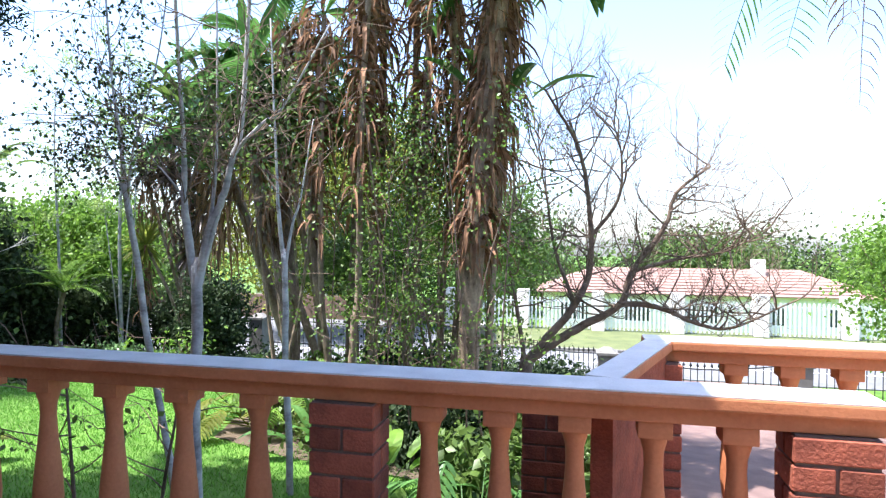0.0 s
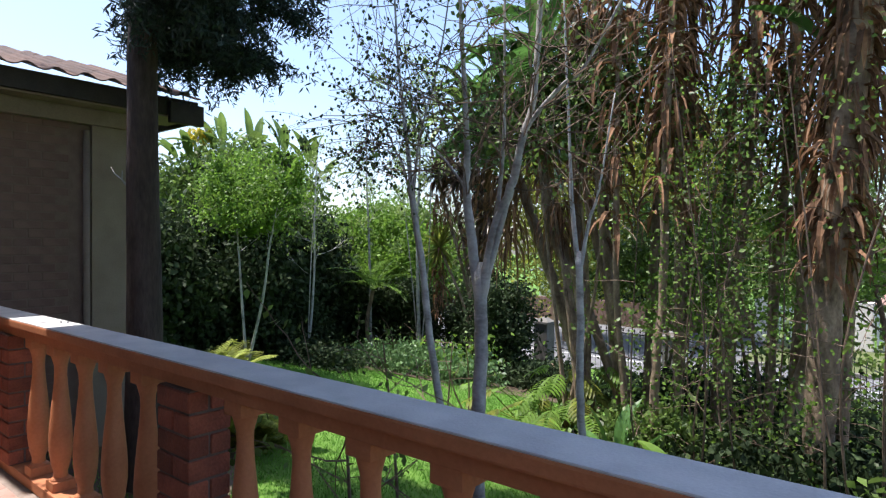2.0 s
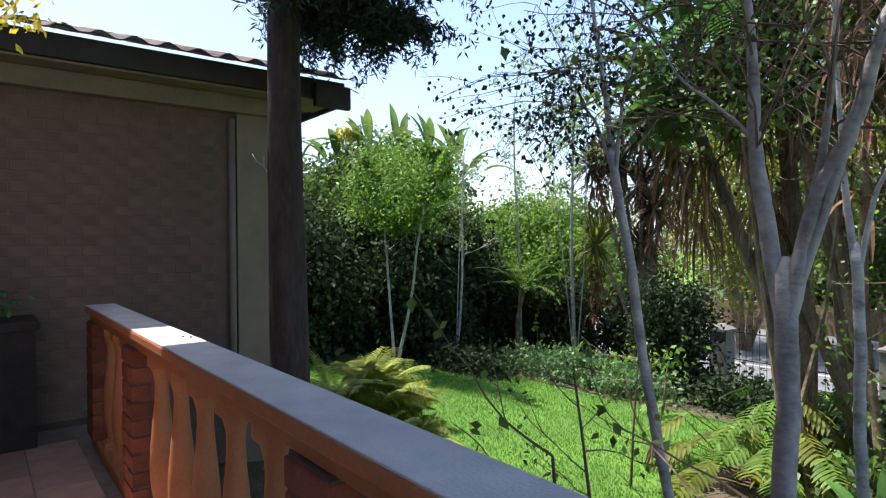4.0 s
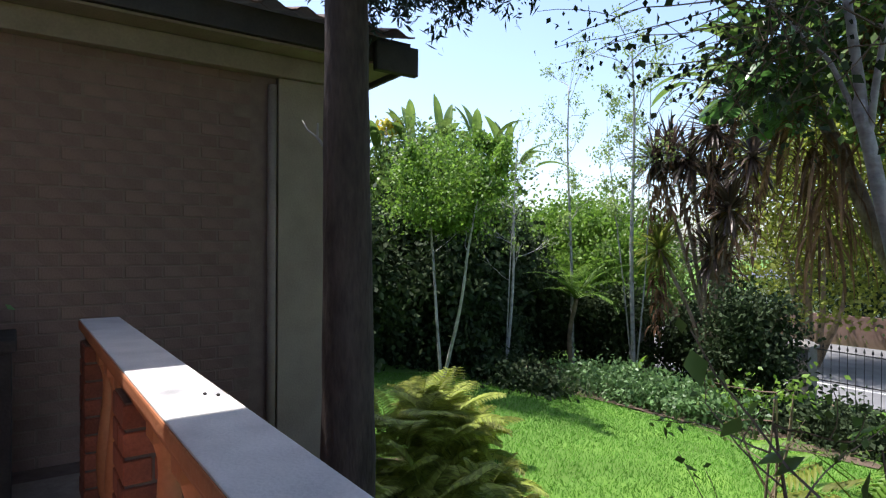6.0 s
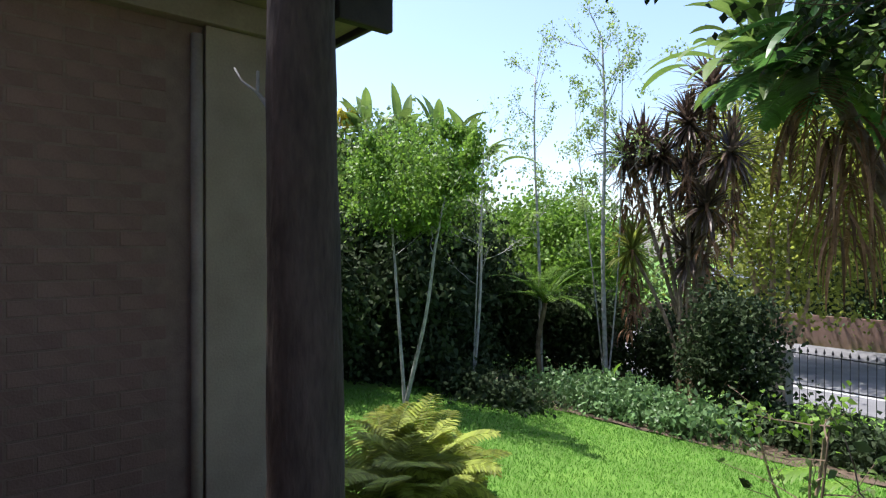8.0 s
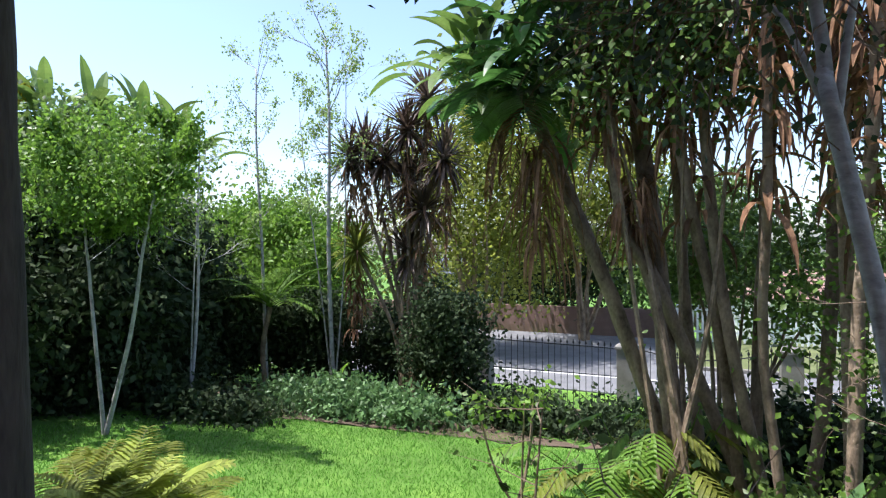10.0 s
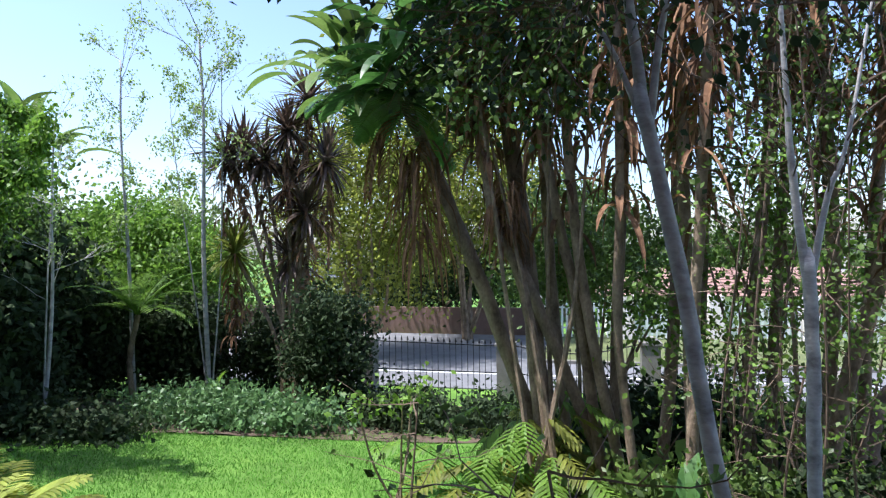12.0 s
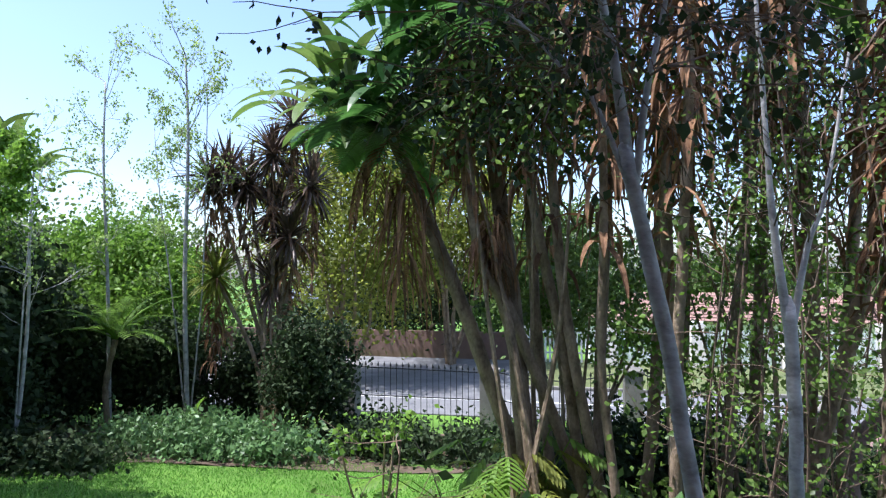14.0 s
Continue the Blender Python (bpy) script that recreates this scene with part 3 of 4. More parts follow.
for i in range(10):
    x = -4.4 + i * 3.0
    part("pillar", box(x - 0.25, x + 0.25, 24.8, 25.3, -2.05, -0.45, 0.02), CREAM, pal)
    for z in (-1.7, -0.95):
        part("rail", box(x + 0.25, x + 2.75, 25.03, 25.07, z, z + 0.06), WHITE, pal)
    for k in range(15):
        xx = x + 0.36 + k * 0.163
        part("pale", box(xx - 0.035, xx + 0.035, 24.99, 25.025, -2.0, -0.75), WHITE, pal)

# ---- plants ----


def at_ground(x, y, dz=-0.05):
    return np.array([x, y, ground(x, y) + dz])


def conifer():
    rng = np.random.default_rng(11)
    x, y = -4.87, 3.2
    o = thing("conifer_tree", "tall dark conifer with rough trunk beside the house wing", "tree", at_ground(x, y, 0))
    s = Soup()
    line = [(x + 0.02 * math.sin(z * 0.9), y + 0.015 * math.cos(z * 1.3), z) for z in np.linspace(-1.0, 9.0, 42)]
    tube(s, line, 0.142, 0.07, 18, 0.035, rng, 0.05)
    s.build("trunk", CONIFERBARK, o, smooth=True)
    s = Soup()
    tube(s, [(x - 0.05, y - 0.1, 1.86), (x - 0.1, y - 0.13, 1.93), (x - 0.07, y - 0.14, 2.0)], 0.011, 0.006, 6)
    tube(s, [(x - 0.1, y - 0.13, 1.93), (x - 0.17, y - 0.16, 1.98), (x - 0.22, y - 0.17, 2.04)], 0.006, 0.003, 5)
    s.build("branch_stub", BIRCHBARK, o, "small pale broken twig on the trunk", smooth=True)
    b, pts = Soup(), []
    for i in range(130):
        z = 3.1 + 5.4 * rng.random() ** 1.5
        a = rng.uniform(0, 6.28)
        if z < 6.0 and 2.7 < a < 6.0:
            continue
        L = 1.2 * min(0.75 + (z - 3.1) * 0.9, 2.3 - (z - 3) * 0.2) * rng.uniform(0.6, 1.1)
        p = np.array([x, y, z])
        line = [p]
        q = np.array([math.cos(a), math.sin(a), 0.35])
        for k in range(6):
            q = q + np.array([0, 0, -0.11]) + rng.normal(size=3) * 0.06
            p = p + q / np.linalg.norm(q) * L / 6
            line.append(p)
        tube(b, line, 0.03, 0.006, 5)
        for k in range(2, 7):
            for m in range(6):
                side = rng.normal(size=3) * np.array([1, 1, 0.5])
                side /= np.linalg.norm(side)
                l2 = 0.36 * rng.uniform(0.5, 1.2)
                t = np.linspace(0.1, 1, 9)[:, None]
                e = line[k] + side * l2 * t + np.array([0, 0, -0.16]) * t ** 2
                pts.append(np.repeat(e, 9, 0) + rng.normal(size=(81, 3)) * 0.03)
    b.build("branchwork", CONIFERBARK, o)
    leaf_mesh("crown", np.concatenate(pts), 0.075, rng, NEEDLE, o, 0.22, 0.3, "dark blue-green needle crown")


def limb(s, pts, r0, r1, sides=9, k=5, rng=None):
    line = smooth_line(pts, k)
    if rng is not None:
        line[1:-1] += rng.normal(size=line[1:-1].shape) * r0 * 0.05
    tube(s, line, r0, r1, sides, 0.05 if rng is not None else 0, rng)
    return line


def birch_near(x, y, seed, forks, r, top_label, leaf_n=9, height=1.26, material=LEAF, lean=(0.0, 0.0), leaf=0.034):
    """A slim pale birch: a trunk to its fork, limbs given as offsets, drooping leafy twigs."""
    rng = np.random.default_rng(seed)
    g = at_ground(x + lean[0], y + lean[1])
    o = thing("birch_tree", top_label, "tree", g)
    s = Soup()
    t = np.array([x, y, height])
    limb(s, [g, g * 0.75 + t * 0.25 + [0.01, 0, 0], g * 0.45 + t * 0.55 + [-0.015, 0, 0], g * 0.2 + t * 0.8 + [0.005, 0, 0], t], r * 1.15, r * 0.95, 12, 6, rng)
    tube(s, [t - [0, 0, 0.004], t + [0, 0, 0.02], t + [0, 0, 0.05]], r * 0.94, r * 0.35, 12)
    s.build("trunk", BIRCHBARK, o, smooth=True)
    ends = []
    for pts, r0 in forks:
        b = Soup()
        line = limb(b, [(x + lean[0] * 0.05, y, height - 0.16)] + [(x + dx, y + dy, z) for dx, dy, z in pts], r0, r0 * 0.3, 8, 5, rng)
        b.build("limb", BIRCHBARK, o, smooth=True)
        t = Soup()
        for i in range(len(line) // 3, len(line)):
            for k in range(1 if leaf_n < 3 else 2):
                d = rng.normal(size=3) * [1, 1, 0.4] + [0, 0, 0.6 if leaf_n < 3 else 0.25]
                twigs(t, rng, line[i], d, rng.uniform(0.3, 0.65), 0.005, 1, ends, 0.6, 0.1 if leaf_n < 3 else -0.2, 3)
        t.build("branchwork", TWIG, o)
    e = np.array(ends)
    c = np.repeat(e, leaf_n, 0)
    c = c[rng.random(len(c)) < 0.5]
    c += rng.normal(size=c.shape) * 0.05
    leaf_mesh("crown", c, leaf, rng, material, o, 0.75, 0.8, "sparse small drooping leaves")
    return o


conifer()
birch_near(-1.47, 3.36, 21, [([(-0.07, 0.0, 1.49), (-0.09, 0.0, 1.68), (-0.11, 0.02, 1.95), (-0.16, 0.05, 2.4), (-0.28, 0.1, 3.8)], 0.029),
                             ([(0.09, 0.0, 1.48), (0.18, 0.0, 1.68), (0.25, 0.0, 1.93), (0.3, 0.02, 2.15), (0.33, 0.05, 2.9), (0.36, 0.1, 4.2)], 0.029),
                             ([(0.18, 0.0, 1.68), (0.26, 0.0, 1.95), (0.45, 0.02, 2.15), (0.56, 0.05, 2.24), (0.85, 0.1, 2.75)], 0.017),
                             ([(0.08, 0.01, 1.5), (0.12, 0.01, 1.78), (0.14, 0.0, 2.0), (0.12, 0.03, 2.4), (0.1, 0.05, 3.4)], 0.015),
                             ([(-0.08, 0.01, 1.62), (-0.24, 0.05, 1.82), (-0.42, 0.1, 1.98), (-0.6, 0.12, 2.3)], 0.01)], 0.035, "slim pale birch forking at eye level beside the terrace", 1)
birch_near(-2.79, 4.27, 22, [([(-0.02, 0.0, 2.1), (-0.05, 0.0, 2.3), (-0.13, 0.02, 2.7), (-0.2, 0.05, 3.1), (-0.35, 0.1, 4.4)], 0.021), ([(0.07, 0.0, 2.06), (0.11, 0.0, 2.25), (0.25, 0.1, 3.0), (0.3, 0.2, 4.0)], 0.014),
                           ([(-0.09, 0.0, 2.03), (-0.19, 0.02, 2.16), (-0.4, 0.1, 2.42), (-0.62, 0.15, 2.5)], 0.011)],
           0.026, "thin leaning birch with fine dark drooping twigs", 4, 1.88, LEAFDARK, (0.54, 0.0), 0.034)
birch_near(-1.93, 5.39, 24, [([(-0.06, 0, 1.68), (-0.09, 0, 2.18), (-0.16, 0, 3.6)], 0.024), ([(0.09, 0, 1.6), (0.17, 0, 1.84), (0.3, 0, 2.6)], 0.018)], 0.031, "thin grey sapling beside the stem thicket", 1, 1.3, LEAF, (0.07, 0))


def small_birch(x, y, seed, stems, crown_c, crown_r, n, material, label, leaf=0.06, bark=BIRCHBARK, airy=False):
    rng = np.random.default_rng(seed)
    g = at_ground(x, y)
    o = thing("birch_tree", label, "tree", g)
    ends = []
    for dx, dy, z, r in stems:
        s = Soup()
        end = np.array([x + dx, y + dy, z])
        line = limb(s, [g, g * 0.6 + end * 0.4 + rng.normal(size=3) * 0.05, g * 0.25 + end * 0.75 + rng.normal(size=3) * 0.05, end], r, r * 0.35, 8, 6, rng)
        s.build("stem", bark, o, smooth=True)
        t = Soup()
        for i in range(len(line) * (2 if airy else 3) // 5, len(line)):
            d = rng.normal(size=3) * [1, 1, 0.3] + [0, 0, 0.9]
            twigs(t, rng, line[i], d, (0.6 if airy else 1) * crown_r[2] * rng.uniform(0.3, 0.7), r * 0.25, 2, ends, 0.5, 0.2, 3 if airy else 2)
        t.build("branchwork", bark, o)
    e = np.array(ends)
    c, _ = clumps(rng, crown_c, crown_r, max(3, n // 60), 40, 0.17 * max(crown_r), 0.2)
    c2 = e[rng.integers(0, len(e), n)] + rng.normal(size=(n, 3)) * 0.06
    leaf_mesh("crown", np.concatenate([c[: 0 if airy else n // 2], c2]), leaf, rng, material, o, 0.7, 0.5, "leafy crown")


small_birch(-10.46, 7.8, 31, [(-0.28, -0.1, 2.2, 0.032), (0.8, 0.2, 2.3, 0.036)], (-10.4, 7.9, 2.4), (1.2, 1.05, 0.85), 14000, LEAFLIGHT, "twin-stemmed birch with dense bright green crown", 0.062)
small_birch(-11.05, 9.8, 32, [(0.2, 0.1, 3.4, 0.034), (0.42, 0.0, 3.0, 0.016)], (-10.9, 9.9, 3.1), (0.6, 0.6, 1.6), 500, LEAFPALE, "thin birch with almost bare twigs", 0.06, airy=True)
small_birch(-11.6, 12.4, 33, [(-0.3, 0.1, 5.2, 0.042)], (-11.7, 12.5, 4.0), (0.9, 0.9, 2.0), 1500, LEAFPALE, "slim birch with sparse leaves at the back of the garden", 0.055, airy=True)
small_birch(-10.27, 12.9, 34, [(-0.2, 0.1, 5.8, 0.055), (0.3, 0.1, 5.3, 0.02), (-0.9, 0.1, 4.3, 0.02)], (-10.4, 13.0, 4.7), (1.0, 1.0, 1.7), 4200, LEAFPALE, "white-stemmed birch with airy pale green crown", 0.06, airy=True)


def bush(x, y, z, r, n, material, label, seed, leaf=0.09, category="bush", name="bush", aspect=0.6, clump=0.16, stems=5, base=None):
    """A leafy mass on a few stems, its outline uneven."""
    rng = np.random.default_rng(seed)
    g = at_ground(x, y) if base is None else np.array([x, y, base])
    o = thing(name, label, category, g)
    s = Soup()
    c, q = clumps(rng, (x, y, z), r, max(8, n // 90), min(90, n // 8 + 1), clump * max(r), 0.35, -0.8)
    for i in range(stems):
        e = q[rng.integers(0, len(q))]
        limb(s, [g + rng.normal(size=3) * [0.1, 0.1, 0], g * 0.5 + e * 0.5 + rng.normal(size=3) * 0.1 * r[0], e], 0.03 * max(r), 0.008, 6, 4, rng)
    s.build("branchwork", STEMBARK, o)
    c = c[c[:, 2] > g[2] + 0.02]
    leaf_mesh("crown", c, leaf, rng, material, o, aspect, 0.3)
    return o


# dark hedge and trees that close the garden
bush(-13.4, 9.0, 0.1, (2.2, 1.6, 1.7), 26000, LEAFDARK, "shrubs under the trees, shade put into their dark leaf colour", 41, 0.15)
bush(-12.8, 10.4, -0.8, (1.3, 0.7, 0.7), 11000, LEAFDARK, "shrub at the lawn edge, shade put into its leaf colour", 42, 0.11)
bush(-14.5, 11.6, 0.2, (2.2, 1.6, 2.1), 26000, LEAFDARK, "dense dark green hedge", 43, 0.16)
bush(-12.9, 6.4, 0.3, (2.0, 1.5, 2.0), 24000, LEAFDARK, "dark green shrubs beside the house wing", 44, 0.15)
bush(-13.9, 9.6, 2.5, (2.2, 2.0, 1.35), 22000, LEAF, "green tree canopy over the dark shrubs", 45, 0.13, "tree", "tree")
bush(-13.4, 15.0, 1.1, (2.1, 1.4, 1.6), 20000, LEAFLIGHT, "rounded green tree behind the birches", 46, 0.12, "tree", "tree")
bush(-17.0, 13.5, 0.9, (2.4, 1.6, 2.4), 18000, LEAF, "green tree at the back of the garden", 47, 0.15, "tree", "tree")
bush(-10.0, 21.0, 2.8, (2.7, 2.0, 4.1), 21000, LEAFYELLOW, "yellow-green street tree behind the fence", 48, 0.16, "tree", "tree")
bush(-7.2, 24.8, 3.4, (2.8, 2.0, 3.6), 18000, LEAFYELLOW, "yellow-green street tree with drooping crown", 49, 0.17, "tree", "tree")
bush(-3.2, 29.5, 1.6, (3.0, 2.0, 3.0), 12000, LEAF, "green garden tree across the street", 50, 0.19, "tree", "tree")
bush(-9.5, 11.3, -1.4, (1.3, 0.6, 0.32), 7000, LEAFBLUE, "pale grey-green ground cover shrub in the bed", 51, 0.09)
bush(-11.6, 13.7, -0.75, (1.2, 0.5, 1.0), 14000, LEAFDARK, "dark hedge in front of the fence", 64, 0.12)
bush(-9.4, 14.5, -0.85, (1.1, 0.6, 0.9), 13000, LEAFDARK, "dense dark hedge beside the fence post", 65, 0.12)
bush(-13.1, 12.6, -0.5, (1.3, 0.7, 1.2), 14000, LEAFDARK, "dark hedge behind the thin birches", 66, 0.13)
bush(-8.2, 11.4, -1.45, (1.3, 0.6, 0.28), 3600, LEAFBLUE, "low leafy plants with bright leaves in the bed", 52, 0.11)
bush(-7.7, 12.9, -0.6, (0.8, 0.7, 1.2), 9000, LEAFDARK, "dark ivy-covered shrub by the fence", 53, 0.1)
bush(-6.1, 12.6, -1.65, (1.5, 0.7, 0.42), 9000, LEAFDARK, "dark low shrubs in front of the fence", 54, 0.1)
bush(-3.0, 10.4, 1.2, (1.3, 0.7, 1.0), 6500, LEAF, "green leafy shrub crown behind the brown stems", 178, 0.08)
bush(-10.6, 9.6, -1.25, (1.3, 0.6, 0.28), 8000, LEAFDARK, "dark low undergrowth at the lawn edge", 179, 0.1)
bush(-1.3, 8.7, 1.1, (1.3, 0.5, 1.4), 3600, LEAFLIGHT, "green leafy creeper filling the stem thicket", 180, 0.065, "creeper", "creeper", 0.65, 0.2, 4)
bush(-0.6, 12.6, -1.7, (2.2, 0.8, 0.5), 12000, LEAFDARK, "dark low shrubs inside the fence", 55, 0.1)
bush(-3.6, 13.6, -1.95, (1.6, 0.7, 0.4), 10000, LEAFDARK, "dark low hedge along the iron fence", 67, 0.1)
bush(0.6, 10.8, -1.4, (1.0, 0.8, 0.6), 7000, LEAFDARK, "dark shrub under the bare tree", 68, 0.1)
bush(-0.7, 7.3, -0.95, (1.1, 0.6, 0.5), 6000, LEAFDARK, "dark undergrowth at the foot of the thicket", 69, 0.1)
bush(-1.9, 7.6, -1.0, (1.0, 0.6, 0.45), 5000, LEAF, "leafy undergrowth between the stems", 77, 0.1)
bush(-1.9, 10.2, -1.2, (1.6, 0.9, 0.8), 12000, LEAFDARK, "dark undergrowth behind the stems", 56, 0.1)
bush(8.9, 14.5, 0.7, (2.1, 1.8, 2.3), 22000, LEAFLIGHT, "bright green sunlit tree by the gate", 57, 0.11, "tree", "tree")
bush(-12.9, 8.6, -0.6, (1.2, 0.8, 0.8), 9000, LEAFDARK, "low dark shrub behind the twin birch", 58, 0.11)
bush(11, 56, -1.0, (8, 3, 3.4), 9000, LEAF, "trees behind the far houses", 59, 0.4, "tree", "tree")
bush(30, 60, -1.5, (9, 3, 3.2), 9000, LEAF, "trees behind the far bungalow", 60, 0.4, "tree", "tree")
bush(-24, 27, 0.0, (7, 3, 3.0), 18000, LEAF, "large green trees along the street", 61, 0.3, "tree", "tree")
bush(-20, 18, 0.2, (4, 2, 2.4), 18000, LEAFLIGHT, "green trees at the end of the garden", 62, 0.2, "tree", "tree")
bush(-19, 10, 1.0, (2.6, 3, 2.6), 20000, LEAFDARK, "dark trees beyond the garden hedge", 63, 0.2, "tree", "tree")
bush(-13.87, 8.66, 4.06, (0.3, 0.3, 0.25), 160, BRIGHTYELLOW, "cluster of bright yellow leaves above the hedge", 76, 0.14, "plant", "plant")
bush(-3.4, 8.2, 3.1, (1.3, 0.6, 0.8), 4500, LEAF, "leafy creeper crown high in the thicket", 171, 0.08, "creeper", "creeper", 0.65, 0.22, 4)
bush(-1.1, 8.4, 2.6, (1.1, 0.6, 1.0), 2600, LEAF, "leafy creeper hanging through the stems", 172, 0.06, "creeper", "creeper", 0.65, 0.2, 4)
bush(-4.7, 7.6, -0.05, (0.4, 0.3, 0.5), 150, LEAFLIGHT, "bright green creeper sprays on the lower stems", 173, 0.07, "creeper", "creeper", 0.65, 0.3, 4)
bush(-9.5, 28.2, 0.2, (4.5, 1.2, 2.0), 14000, LEAFDARK, "dark hedge behind the street wall", 174, 0.2)
bush(-4, 54, -1.5, (7, 3, 3.6), 9000, LEAF, "green trees beyond the street", 175, 0.4, "tree", "tree")
bush(48, 66, -2, (12, 4, 4.0), 9000, LEAF, "distant green trees beyond the bungalow", 176, 0.5, "tree", "tree")
bush(18, 70, -2.5, (14, 4, 3.8), 9000, LEAFDARK, "distant dark tree belt behind the houses", 177, 0.5, "tree", "tree")


def hanging_creeper():
    """A spray of yellow leaves on a thin stem hung from the shade slab."""
    rng = np.random.default_rng(181)
    o = thing("creeper", "spray of yellow-green creeper leaves hanging from the added shade slab", "creeper", (-4.2, 1.4, 3.63))
    s = Soup()
    tube(s, [(-4.2, 1.4, 3.63), (-4.23, 1.39, 3.1), (-4.27, 1.37, 2.5)], 0.006, 0.003, 5)
    s.build("stem", TWIG, o)
    c = np.array([-4.27, 1.4, 2.5]) + rng.normal(size=(260, 3)) * [0.07, 0.13, 0.055]
    leaf_mesh("foliage", c, 0.045, rng, BRIGHTYELLOW, o, 0.6, 0.4)


hanging_creeper()
# plants at the foot of the balustrade
for i, (x, y, s) in enumerate(((-0.35, 2.75, 0.3), (-0.95, 2.85, 0.28))):
    bush(x, y, ground(x, y) + 0.25, (s, s * 0.8, 0.25), 220, LEAFDARK, "small broad-leaved dark green plant below the terrace", 70 + i, 0.16, "plant", "plant", 0.75, 0.4, 3)
bush(0.45, 5.6, -0.7, (0.9, 0.6, 0.7), 3500, LEAF, "green shrub with glossy leaves by the driveway", 75, 0.12)


def sapling(x, y, top, seed, label, lean=(0, 0)):
    rng = np.random.default_rng(seed)
    g = at_ground(x, y)
    o = thing("sapling", label, "sapling", g)
    s, ends = Soup(), []
    line = limb(s, [g, (x + lean[0] * 0.4, y + lean[1] * 0.4, g[2] * 0.5 + top * 0.5), (x + lean[0], y + lean[1], top)], 0.016, 0.006, 6, 6, rng)
    for i in range(len(line) // 2, len(line)):
        twigs(s, rng, line[i], rng.normal(size=3) * [1, 1, 0.3] + [0, 0, 0.4], 0.45, 0.006, 1, ends, 0.5, 0.05, 2)
    s.build("branchwork", TWIG, o)
    c = np.array(ends)
    c = c[rng.random(len(c)) < 0.7]
    c = np.repeat(c, 2, 0) + rng.normal(size=(2 * len(c), 3)) * 0.03
    leaf_mesh("crown", c, 0.05, rng, LEAF, o, 0.6, 0.5)


sapling(-2.0, 3.0, 0.6, 81, "young sapling with a few dark leaves", (-0.1, 0))
sapling(-1.75, 3.3, 0.5, 82, "young branching sapling in the lawn edge", (0.15, 0.1))
sapling(-2.9, 4.3, 0.6, 83, "thin sapling with spreading twigs", (-0.2, 0))
sapling(-4.3, 6.6, 0.2, 84, "thin bare sapling in front of the stems", (0.1, 0))


def fern(x, y, h, n, seed, label, material=FERNLEAF, length=0.8, dz=0.0):
    """A clump of arching feathered fronds."""
    rng = np.random.default_rng(seed)
    g = at_ground(x, y, dz)
    o = thing("fern", label, "fern", g)
    for i in range(n):
        s = Soup()
        a, el = rng.uniform(0, 6.28), rng.uniform(0.5, 1.4)
        d = np.array([math.cos(a) * math.cos(el), math.sin(a) * math.cos(el), math.sin(el)])
        L = length * rng.uniform(0.6, 1.15)
        p = g + rng.normal(size=3) * [0.18, 0.18, 0] + [0, 0, 0]
        q = d.copy()
        line = [p]
        for k in range(12):
            q = q + np.array([0, 0, -0.11])
            q /= np.linalg.norm(q)
            p = p + q * L / 12
            line.append(p)
            side = np.cross(q, (0, 0, 1))
            side /= np.linalg.norm(side) + 1e-9
            w = 0.3 * L * math.sin(math.pi * (0.08 + 0.9 * k / 12)) ** 0.7
            for m in (-1, 1):
                blade(s, p, side * m + q * 0.5, w, 0.035, 0.5, rng, 2)
                blade(s, p - q * L / 24, side * m + q * 0.5, w, 0.035, 0.5, rng, 2)
        tube(s, line, 0.006, 0.002, 3)
        s.build("frond", material, o)


for i, (x, y, dz, n, L) in enumerate(((-6.15, 4.5, 0.5, 50, 0.6), (-6.6, 5.0, 0.42, 48, 0.65), (-5.75, 4.3, 0.2, 38, 0.5), (-6.9, 5.5, 0.15, 38, 0.55), (-6.2, 5.0, 0.05, 38, 0.6), (-5.6, 4.8, 0.0, 34, 0.5))):
    fern(x, y, 1, n, 91 + i, "yellow-green fern clump at the foot of the conifer" if i < 3 else "pale fern clump at the lawn edge", LEAFYELLOW if i % 2 else FERNLEAF, L, dz)


def palm_frond(s, base, d, L, droop, rng, width=0.5, n=26, lw=0.03, ldroop=0.5):
    p, q = np.asarray(base, float), np.asarray(d, float) / np.linalg.norm(d)
    line = [p]
    for k in range(n):
        q = q + np.array([0, 0, -droop / n])
        q /= np.linalg.norm(q)
        p = p + q * L / n
        line.append(p)
        if k < 3:
            continue
        side = np.cross(q, (0.01, 0, 1))
        side /= np.linalg.norm(side) + 1e-9
        w = width * math.sin(math.pi * (0.12 + 0.8 * k / n)) ** 0.6 * rng.uniform(0.85, 1.1)
        for m in (-1, 1):
            blade(s, p, side * m + q * 0.7 + np.array([0, 0, 0.15]), w, lw, ldroop, rng, 3)
    tube(s, line, 0.014, 0.004, 4)


